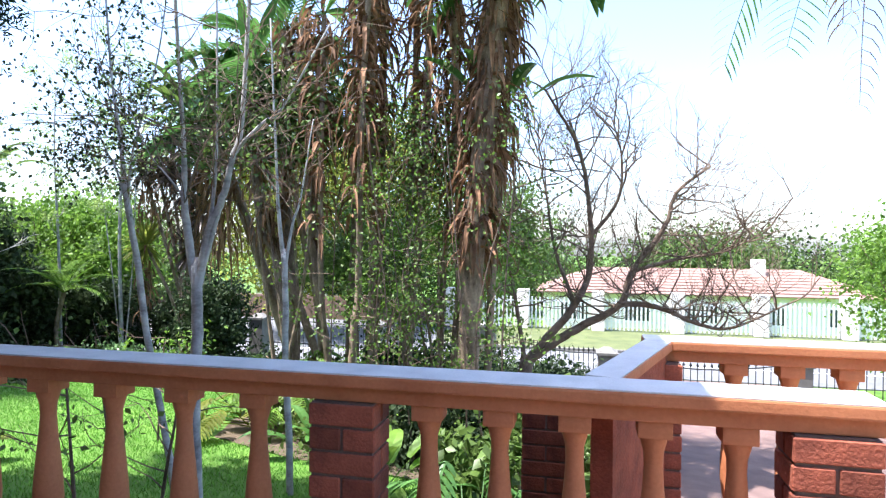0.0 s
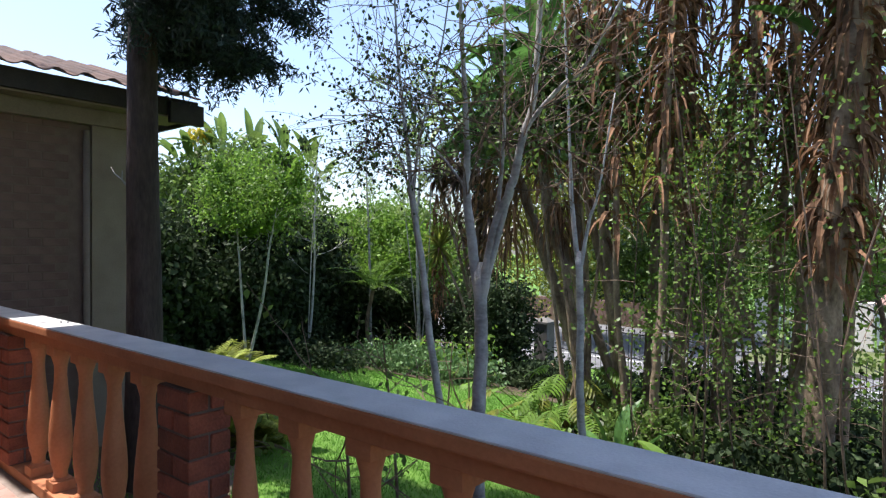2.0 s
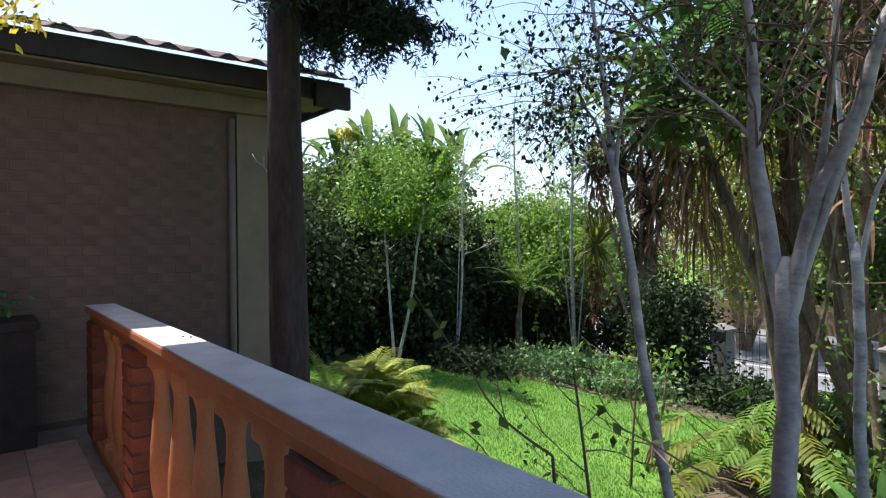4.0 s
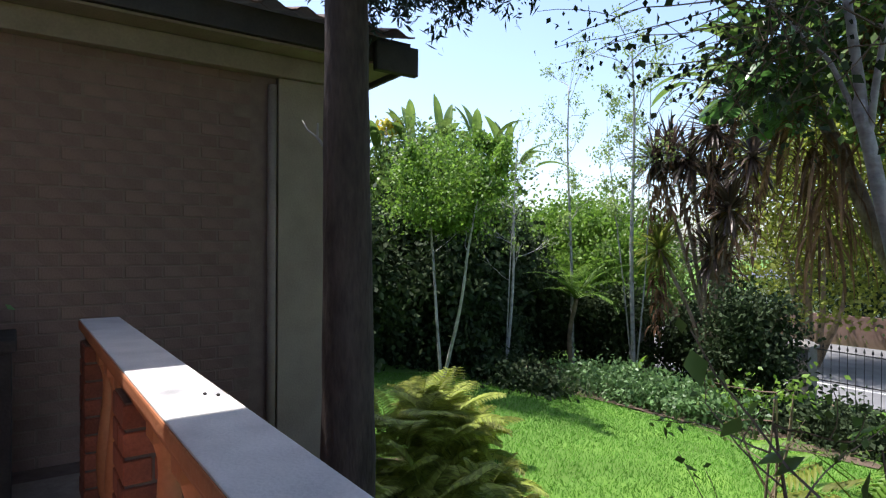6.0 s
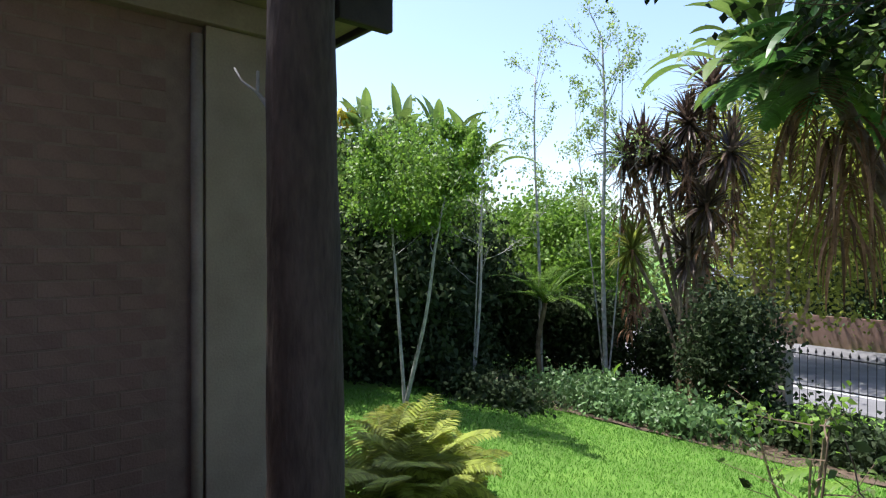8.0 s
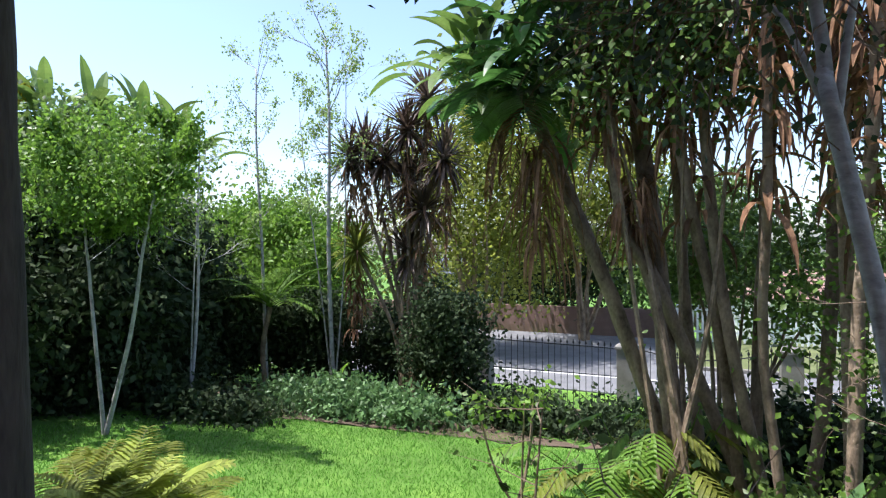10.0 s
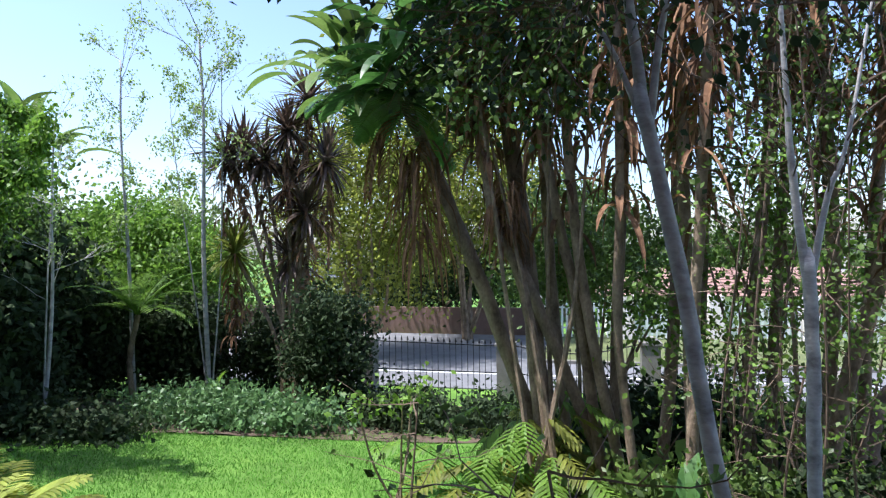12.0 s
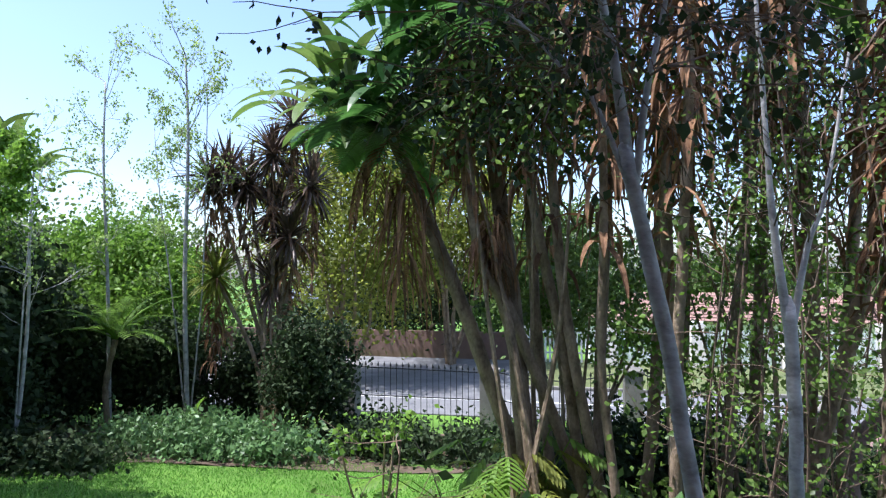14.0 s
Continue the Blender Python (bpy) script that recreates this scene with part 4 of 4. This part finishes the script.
def palm(x, y, crown, seed, n, L, label, trunk_r=0.12, dead=0, frond_w=0.45, material=PALMLEAF, low=-0.2, lw=0.03):
    rng = np.random.default_rng(seed)
    g = at_ground(x, y)
    o = thing("palm_tree", label, "palm tree", g)
    s = Soup()
    limb(s, [g, g * 0.5 + np.array(crown) * 0.5 + rng.normal(size=3) * 0.06, crown], trunk_r * 1.1, trunk_r, 12, 10, rng)
    s.build("trunk", STEMBARK, o, smooth=True)
    for i in range(n):
        f = Soup()
        a = i * 2.4 + rng.uniform(-0.3, 0.3)
        el = rng.uniform(low, 1.2)
        palm_frond(f, crown, (math.cos(a) * math.cos(el), math.sin(a) * math.cos(el), math.sin(el)), L * rng.uniform(0.8, 1.1), rng.uniform(0.9, 1.7), rng, frond_w, 26, lw)
        f.build("frond", material, o)
    for i in range(dead):
        f = Soup()
        a = rng.uniform(0, 6.28)
        palm_frond(f, np.array(crown) - [0, 0, 0.15], (math.cos(a), math.sin(a), -0.3), L * rng.uniform(0.7, 1.0), rng.uniform(3, 5), rng, frond_w * 0.6, 22, 0.03, 2.5)
        f.build("dead_frond", DEADLEAF, o, "hanging brown dead frond")
    return o


palm(-11.43, 12.2, (-11.34, 12.2, 0.15), 101, 16, 1.3, "small bright green palm in the bed", 0.05, 0, 0.34, LEAFLIGHT, 0.6)
palm(6.9, 8.4, (4.7, 8.2, 7.3), 102, 26, 4.2, "tall palm with long drooping fronds over the driveway", 0.22, 5, 0.8, low=-0.6)


def skirt(s, rng, p, n, length, spread=0.14):
    """Brown dead leaves that hang about a stem."""
    for i in range(n):
        a = rng.uniform(0, 6.28)
        d = np.array([math.cos(a), math.sin(a), rng.uniform(-0.4, 0.8)])
        blade(s, p + rng.normal(size=3) * [0.05, 0.05, 0.15], d, length * rng.uniform(0.35, 1.1), rng.uniform(0.015, 0.075), rng.uniform(1.5, 7), rng, 5, 0.6)


def hanging_skirt(x, y, z, L, seed):
    """A bunch of dead brown fronds hanging from a leaning stem."""
    rng = np.random.default_rng(seed)
    o = thing("dead_frond_bunch", "bunch of brown dead fronds hanging in the thicket", "dead fronds", (x, y, z))
    for k in range(9):
        s = Soup()
        for i in range(14):
            p = np.array([x, y, z - L * 0.6 * rng.random()]) + rng.normal(size=3) * [0.09, 0.09, 0.02]
            a = rng.uniform(0, 6.28)
            blade(s, p, (math.cos(a) * 0.8, math.sin(a) * 0.8, -0.2), L * rng.uniform(0.25, 0.5), rng.uniform(0.015, 0.045), rng.uniform(3, 7), rng, 5, 0.5)
        tagged(s.build("dead_leaf_tuft", DEADLEAF, o), kind="stuff")


def banana_stems():
    """Thicket of tall bare stems with hanging dead leaves and a few big green paddles on top."""
    rng = np.random.default_rng(7)
    stems = [(8.5, [(-3.45, 0.82), (-3.85, 1.7), (-4.1, 3.0)], -2.55, 0.06), (8.3, [(-3.38, -0.1), (-3.59, 1.05), (-3.87, 1.75), (-4.0, 3.6)], -3.25, 0.055),
             (7.9, [(-2.63, 0.1), (-2.67, 0.8), (-2.64, 2.2), (-2.65, 4.6)], -2.45, 0.042), (8.2, [(-2.0, -0.5), (-2.03, 1.5), (-2.05, 3.7), (-2.0, 5.4)], -1.98, 0.06),
             (8.3, [(-2.77, -0.17), (-2.98, 1.05), (-3.1, 2.4), (-3.2, 4.6)], -2.5, 0.055), (8.3, [(-0.81, 0.0), (-0.76, 1.15), (-0.83, 3.1), (-0.9, 5.6)], -0.85, 0.06),
             (8.3, [(-1.54, -0.54), (-1.43, 0.73), (-1.26, 2.9), (-1.2, 5.4)], -1.6, 0.06), (8.1, [(-0.72, 0.12), (-0.53, 0.85), (-0.35, 1.7), (-0.2, 3.0)], -1.05, 0.07),
             (7.6, [(-2.08, 0.2), (-2.04, 0.82), (-1.96, 2.7), (-1.9, 4.8)], -2.1, 0.05), (8.6, [(-2.1, 0.4), (-2.02, 2.9), (-2.0, 5.8)], -2.3, 0.06),
             (8.8, [(-1.1, 1.0), (-0.95, 3.0), (-0.9, 5.8)], -1.2, 0.055), (8.9, [(-2.6, 1.0), (-2.5, 3.0), (-2.5, 5.6)], -2.7, 0.06), (9.0, [(-1.75, 1.0), (-1.65, 3.0), (-1.6, 5.6)], -1.85, 0.055),
             (8.7, [(-0.35, 0.9), (-0.2, 2.8), (-0.1, 5.0)], -0.45, 0.055), (8.4, [(-3.0, 0.6), (-3.3, 2.2), (-3.5, 4.6)], -2.75, 0.055), (9.1, [(-3.3, 0.8), (-3.4, 2.6), (-3.5, 5.0)], -3.1, 0.06)]
    for k, (y, up, x, radius) in enumerate(stems):
        g = at_ground(x, y)
        o = thing("wild_banana_plant", "tall wild banana stem with hanging brown dead leaves", "wild banana", g, "stems of the wild banana thicket")
        s = Soup()
        line = limb(s, [g] + [(a, y + rng.normal() * 0.04, z) for a, z in up], radius * 1.08, radius * 0.85, 9, 7, rng)
        top = line[-1]
        s.build("trunk", STEMBARK, o, smooth=True)
        d = Soup()
        for i in range(len(line)):
            z = line[i][2]
            if z > 2.1 + 0.5 * math.sin(k * 2.1):
                skirt(d, rng, line[i], int(6 + 12 * min(1, max(0, z - 2.2))), 0.75)
        if d.n:
            d.build("dead_leaves", DEADLEAF, o, "hanging brown dead leaves")
        for i in range(6):
            f = Soup()
            a, el = rng.uniform(0, 6.28), rng.uniform(0.5, 1.3)
            dd = np.array([math.cos(a) * math.cos(el), math.sin(a) * math.cos(el), math.sin(el)])
            blade(f, top, dd, 0.7, 0.03, 0.2, rng, 3)
            blade(f, top + dd * 0.6, dd, rng.uniform(0.7, 1.1), 0.2, 1.0, rng, 8, 0.35)
            f.build("leaf", PALMLEAF, o)


banana_stems()


def shaggy_palm():
    """Thick dark trunk clothed in a shag of dead leaves."""
    rng = np.random.default_rng(17)
    g = at_ground(-0.5, 7.5)
    o = thing("palm_tree", "thick palm trunk clothed in shaggy brown dead leaves", "palm tree", g)
    s = Soup()
    line = limb(s, [g, (-0.44, 7.45, 1.0), (-0.25, 7.5, 3.3), (-0.08, 7.5, 5.6)], 0.13, 0.16, 12, 12, rng)
    s.build("trunk", STEMBARK, o, smooth=True)
    d = Soup()
    for p in line:
        if p[2] > 1.2:
            skirt(d, rng, p, 34, 0.7)
    tagged(d.build("dead_leaf_shag", DEADLEAF, o, "shaggy brown dead leaves"), kind="stuff")
    for i in range(22):
        f = Soup()
        a, el = i * 2.4, rng.uniform(-0.4, 1.0)
        palm_frond(f, line[-1], (math.cos(a) * math.cos(el), math.sin(a) * math.cos(el), math.sin(el)), 1.7, 1.3, rng, 0.5, 22, 0.06)
        f.build("frond", PALMLEAF, o)


shaggy_palm()
palm(-3.2, 8.8, (-4.95, 8.85, 3.1), 103, 18, 1.2, "leaning palm with broad green fronds and a brown skirt", 0.075, 3, 0.42, PALMLEAF, 0.1, 0.1)
palm(-3.3, 8.4, (-3.95, 8.9, 4.2), 106, 22, 1.6, "palm with broad green fronds over the thicket", 0.09, 2, 0.5, lw=0.08)
hanging_skirt(-4.72, 8.7, 2.6, 2.0, 104)
hanging_skirt(-3.75, 8.4, 2.1, 1.1, 105)


def vines():
    """Climbing leafy growth that laces the thicket."""
    rng = np.random.default_rng(9)
    o = thing("climbing_vine", "leafy green creeper laced through the stem thicket", "vine", at_ground(-2.0, 7.3))
    s, ends = Soup(), []
    for i in range(14):
        x, y = rng.uniform(-1.9, 0.1), rng.uniform(6.7, 7.9)
        g = at_ground(x, y)
        q = np.array([x + rng.normal() * 0.4, y + rng.normal() * 0.3, rng.uniform(1.2, 3.6)])
        line = limb(s, [g, g * 0.6 + q * 0.4 + rng.normal(size=3) * 0.15, q], 0.014, 0.005, 5, 6, rng)
        for k in range(len(line) // 3, len(line)):
            twigs(s, rng, line[k], rng.normal(size=3) * [1, 1, 0.5], 0.45, 0.005, 1, ends, 0.6, 0.05, 2, 3)
    s.build("branchwork", TWIG, o)
    e = np.array(ends)
    c = e[rng.integers(0, len(e), 5400)] + rng.normal(size=(5400, 3)) * 0.12
    leaf_mesh("foliage", c[2400:], 0.05, rng, LEAF, o, 0.7, 0.4)
    leaf_mesh("foliage", c[:2400], 0.042, rng, LEAFLIGHT, o, 0.7, 0.4, "small bright green leaves")


vines()


def bare_tree():
    rng = np.random.default_rng(12)
    x, y = 0.05, 9.6
    g = at_ground(x, y)
    o = thing("bare_tree", "spreading leafless tree with crooked brown limbs and fine twigs", "tree", g)
    s = Soup()
    limb(s, [g, (x - 0.03, y, -0.9), (x + 0.03, y, -0.42)], 0.13, 0.11, 12, 5, rng)
    s.build("trunk", BAREBARK, o, smooth=True)
    limbs = [([(0.03, 0, -0.45), (0.4, 0.05, 0.0), (0.75, 0.1, 0.45), (1.0, 0.15, 1.1), (0.94, 0.1, 2.2), (0.76, 0.1, 3.0), (0.28, 0.1, 3.85)], 0.075),
             ([(0.03, 0, -0.45), (0.5, 0.05, -0.1), (1.0, 0.1, 0.2), (1.46, 0.1, 0.49), (1.62, 0.1, 1.0), (2.1, 0.1, 1.7), (2.25, 0.1, 2.2), (2.73, 0.1, 2.6)], 0.08),
             ([(1.46, 0.1, 0.49), (1.8, 0.0, 0.5), (2.12, 0, 0.42), (2.6, 0, 0.22), (3.06, 0, 0.2), (3.8, 0.1, 0.56)], 0.05),
             ([(0.0, 0, -0.5), (-0.15, 0.1, 0.4), (-0.3, 0.1, 1.3), (-0.2, 0.1, 2.3)], 0.04),
             ([(1.62, 0.1, 1.0), (2.3, 0.2, 1.2), (2.9, 0.2, 1.3), (3.5, 0.2, 1.6)], 0.035),
             ([(0.97, 0.15, 1.5), (1.4, 0.2, 2.1), (1.45, 0.2, 2.8), (1.3, 0.2, 3.4)], 0.035),
             ([(0.75, 0.1, 0.5), (0.45, 0.15, 1.3), (0.3, 0.15, 2.2), (0.15, 0.2, 2.9)], 0.035)]
    for pts, r in limbs:
        b, ends = Soup(), []
        line = limb(b, [(x + a, y + c, z) for a, c, z in pts], r, r * 0.25, 9, 5, rng)
        b.build("limb", BAREBARK, o, smooth=True)
        t = Soup()
        for i in range(len(line) // 3, len(line)):
            for k in range(1 + int(rng.random() < 0.4)):
                twigs(t, rng, line[i], rng.normal(size=3) * [1, 0.8, 0.5] + [0, 0, 0.5], rng.uniform(0.4, 0.85), 0.016, 3, ends, 0.6, 0.2, 3)
        t.build("branchwork", BAREBARK, o)


bare_tree()


def cordyline():
    rng = np.random.default_rng(14)
    x, y = -8.68, 13.3
    g = at_ground(x, y)
    o = thing("cordyline_tree", "multi-headed cordyline with bronze sword leaves and dead skirts", "cordyline", g)
    heads = [(0.45, 0, 4.35), (0.0, 0, 3.75), (-1.05, 0.1, 3.45), (0.8, 0, 3.1), (-0.1, 0.2, 2.65), (-0.6, 0.1, 3.2), (0.35, 0, 2.1), (-1.45, 0.1, 3.3), (-0.1, 0.2, 1.2), (-1.25, 0, 1.3)]
    for k, (dx, dy, z) in enumerate(heads):
        s = Soup()
        c = np.array([x + dx, y + dy, z])
        limb(s, [g + rng.normal(size=3) * [0.15, 0.1, 0], np.array([x + dx * 0.3, y, (z + g[2]) / 2]), c], 0.05, 0.035, 7, 6, rng)
        s.build("stem", STEMBARK, o)
        f = Soup()
        for i in range(130):
            a, el = rng.uniform(0, 6.28), rng.uniform(-1.0, 1.4)
            d = (math.cos(a) * math.cos(el), math.sin(a) * math.cos(el), math.sin(el))
            blade(f, c, d, rng.uniform(0.6, 0.95), 0.06, rng.uniform(0.1, 0.9), rng, 4, 0.3)
        f.build("leaf_head", LEAFYELLOW if k == 9 else CORDY, o)
        q = Soup()
        for i in range(8):
            skirt(q, rng, c - [0, 0, 0.15 + 0.2 * i], 13, 0.5)
        q.build("dead_leaves", DEADLEAF, o, "hanging brown dead leaves")


cordyline()


def planter_plants():
    rng = np.random.default_rng(19)
    for i, y in enumerate((1.4, 0.9, 0.3, -0.4)):
        o = thing("pot_plant", "small dusky plant growing in the added planter", "plant", (-5.7, y, 0.86))
        c = np.array([-5.7, y, 0.93]) + rng.normal(size=(160, 3)) * [0.09, 0.12, 0.06]
        c[:, 2] = np.maximum(c[:, 2], 0.865)
        leaf_mesh("leaf_tuft", c, 0.06, rng, LEAFBLUE, o, 0.6, 0.1)


planter_plants()


def big_leaf_plant(x, y, seed, n, length, width, label, material=PALMLEAF, el0=0.5, name="strap_leaf_plant", cat="plant", dz=0.0, z=None):
    rng = np.random.default_rng(seed)
    g = at_ground(x, y, dz) if z is None else np.array([x, y, z])
    o = thing(name, label, cat, g)
    for i in range(n):
        f = Soup()
        a, el = rng.uniform(0, 6.28), rng.uniform(el0, 1.4)
        d = np.array([math.cos(a) * math.cos(el), math.sin(a) * math.cos(el), math.sin(el)])
        L = length * rng.uniform(0.7, 1.1)
        s0 = g + rng.normal(size=3) * [0.06, 0.06, 0]
        blade(f, s0, d, L * 0.55, 0.025, 0.2, rng, 3)
        blade(f, s0 + d * L * 0.5, d, L * 0.6, width, 1.2, rng, 7, 0.3)
        f.build("leaf", material, o)


def split_leaf_plant(x, y, seed, n, length, label, material, dz=0.0):
    """Deeply cut leaves, each a fan of fingers on a stalk."""
    rng = np.random.default_rng(seed)
    g = at_ground(x, y, dz)
    o = thing("split_leaf_plant", label, "plant", g)
    for i in range(n):
        f = Soup()
        a, el = rng.uniform(0, 6.28), rng.uniform(0.3, 1.3)
        d = np.array([math.cos(a) * math.cos(el), math.sin(a) * math.cos(el), math.sin(el)])
        L = length * rng.uniform(0.6, 1.1)
        p = g + rng.normal(size=3) * [0.1, 0.1, 0.05]
        line = [p, p + d * L * 0.5, p + d * L * 0.9 + np.array([0, 0, -0.05])]
        tube(f, line, 0.012, 0.006, 4)
        q = line[-1]
        F = min(L, 0.62)
        out = np.array([d[0], d[1], -0.25])
        out /= np.linalg.norm(out)
        side = np.cross(out, (0, 0, 1))
        side /= np.linalg.norm(side) + 1e-9
        for k in range(7):
            b = q + out * F * 0.09 * k
            w = F * 0.42 * math.sin(math.pi * (0.2 + 0.7 * k / 7))
            for m in (-1, 1):
                blade(f, b, side * m + out * 0.6, w, F * 0.075, 0.7, rng, 4, 0.15)
        blade(f, q, out, F * 0.75, F * 0.09, 0.5, rng, 4)
        f.build("leaf", material, o)


split_leaf_plant(-3.75, 8.2, 111, 34, 1.25, "sunlit split-leaf plant at the foot of the thicket", LEAFYELLOW)
split_leaf_plant(-3.55, 8.6, 112, 34, 1.4, "green split-leaf plant in front of the brown stems", LEAFLIGHT)
split_leaf_plant(-3.0, 9.6, 113, 18, 1.3, "bright green leafy plant behind the stems", LEAFLIGHT)
split_leaf_plant(0.05, 4.4, 114, 22, 0.8, "dark glossy split-leaf plant below the terrace", PALMLEAF)
big_leaf_plant(-1.05, 5.6, 115, 12, 1.0, 0.2, "bright green broad strap-leaf plant at the lawn edge", LEAFLIGHT)
big_leaf_plant(-2.2, 6.9, 116, 14, 0.9, 0.16, "green strap-leaf plant among the stems", PALMLEAF)
big_leaf_plant(-9.9, 12.3, 117, 12, 0.8, 0.13, "light green strap-leaf plant in the bed", LEAFLIGHT)
for i, (x, y, z) in enumerate(((-14.2, 8.6, 2.9), (-13.6, 10.0, 3.3), (-13.0, 10.6, 3.2), (-14.6, 7.6, 3.0), (-12.8, 11.4, 2.9), (-14.0, 9.4, 3.3))):
    big_leaf_plant(x, y, 120 + i, 13, 1.5, 0.24, "tall wild banana leaves above the hedge", LEAF, 0.3, "wild_banana_plant", "wild banana", z=z)

for i, (x, y, z, n, L) in enumerate(((-5.3, 8.8, 3.15, 30, 1.2), (-4.5, 8.9, 3.4, 26, 1.25), (-5.7, 9.0, 3.4, 24, 1.05), (-4.9, 8.6, 3.7, 24, 1.1))):
    big_leaf_plant(x, y, 140 + i, n, L, 0.17, "arching green wild banana leaves over the leaning stem", PALMLEAF if i % 2 else LEAF, -0.3, "wild_banana_plant", "wild banana", z=z)

# ---- small pieces of floor and wall ----


def floor_tiles():
    bm = box(-0.147, 0.147, -0.147, 0.147, -0.012, 0.0)
    bmesh.ops.bevel(bm, geom=[e for e in bm.edges if all(v.co.z > -0.001 for v in e.verts)], offset=0.003, segments=1, affect="EDGES")
    me = bpy.data.meshes.new("tile")
    bm.to_mesh(me)
    bm.free()
    for i in range(19):
        for j in range(12):
            o = linked("tile", me, REDTILE, floor)
            o.location = (-5.4 + i * 0.303, 1.78 - j * 0.303, 0.006 + random.uniform(-0.001, 0.001))
    rest = Soup()
    q = np.array([(sx * 0.147, sy * 0.147, 0) for sx, sy in ((-1, -1), (1, -1), (1, 1), (-1, 1))])
    for i in range(19, 29):
        for j in range(12):
            rest.add(q + [-5.4 + i * 0.303, 1.78 - j * 0.303, 0.006], [(0, 1, 2, 3)])
    tagged(rest.build("tile_rest", REDTILE, floor), kind="stuff")


def wall_bricks():
    L, H, D = 0.222, 0.073, 0.02
    bm = box(-D, 0, -L / 2, L / 2, -H / 2, H / 2)
    bmesh.ops.bevel(bm, geom=[e for e in bm.edges if all(v.co.x > -0.001 for v in e.verts)], offset=0.004, segments=1, affect="EDGES")
    me = bpy.data.meshes.new("brick")
    bm.to_mesh(me)
    bv = np.array([v.co[:] for v in bm.verts])
    bf = [tuple(v.index for v in f.verts) for f in bm.faces]
    bm.free()
    wall = [o for o in wing.children if o.name.startswith("wall")][0]
    rest = Soup()
    count = 0
    for j in range(42):
        z = -0.72 + j * 0.0815
        for i in range(14):
            y = 2.98 - i * 0.2325 - (0.116 if j % 2 else 0)
            p = np.array([WX + random.uniform(-0.002, 0.002), y, z])
            if 0.3 < z < 2.3 and y > 0.3 and count < 300:
                o = linked("brick", me, TANBRICK, wall)
                o.location = p
                count += 1
            else:
                rest.add(bv + p, bf)
    tagged(rest.build("brick_rest", TANBRICK, wall), kind="stuff")


floor_tiles()
wall_bricks()
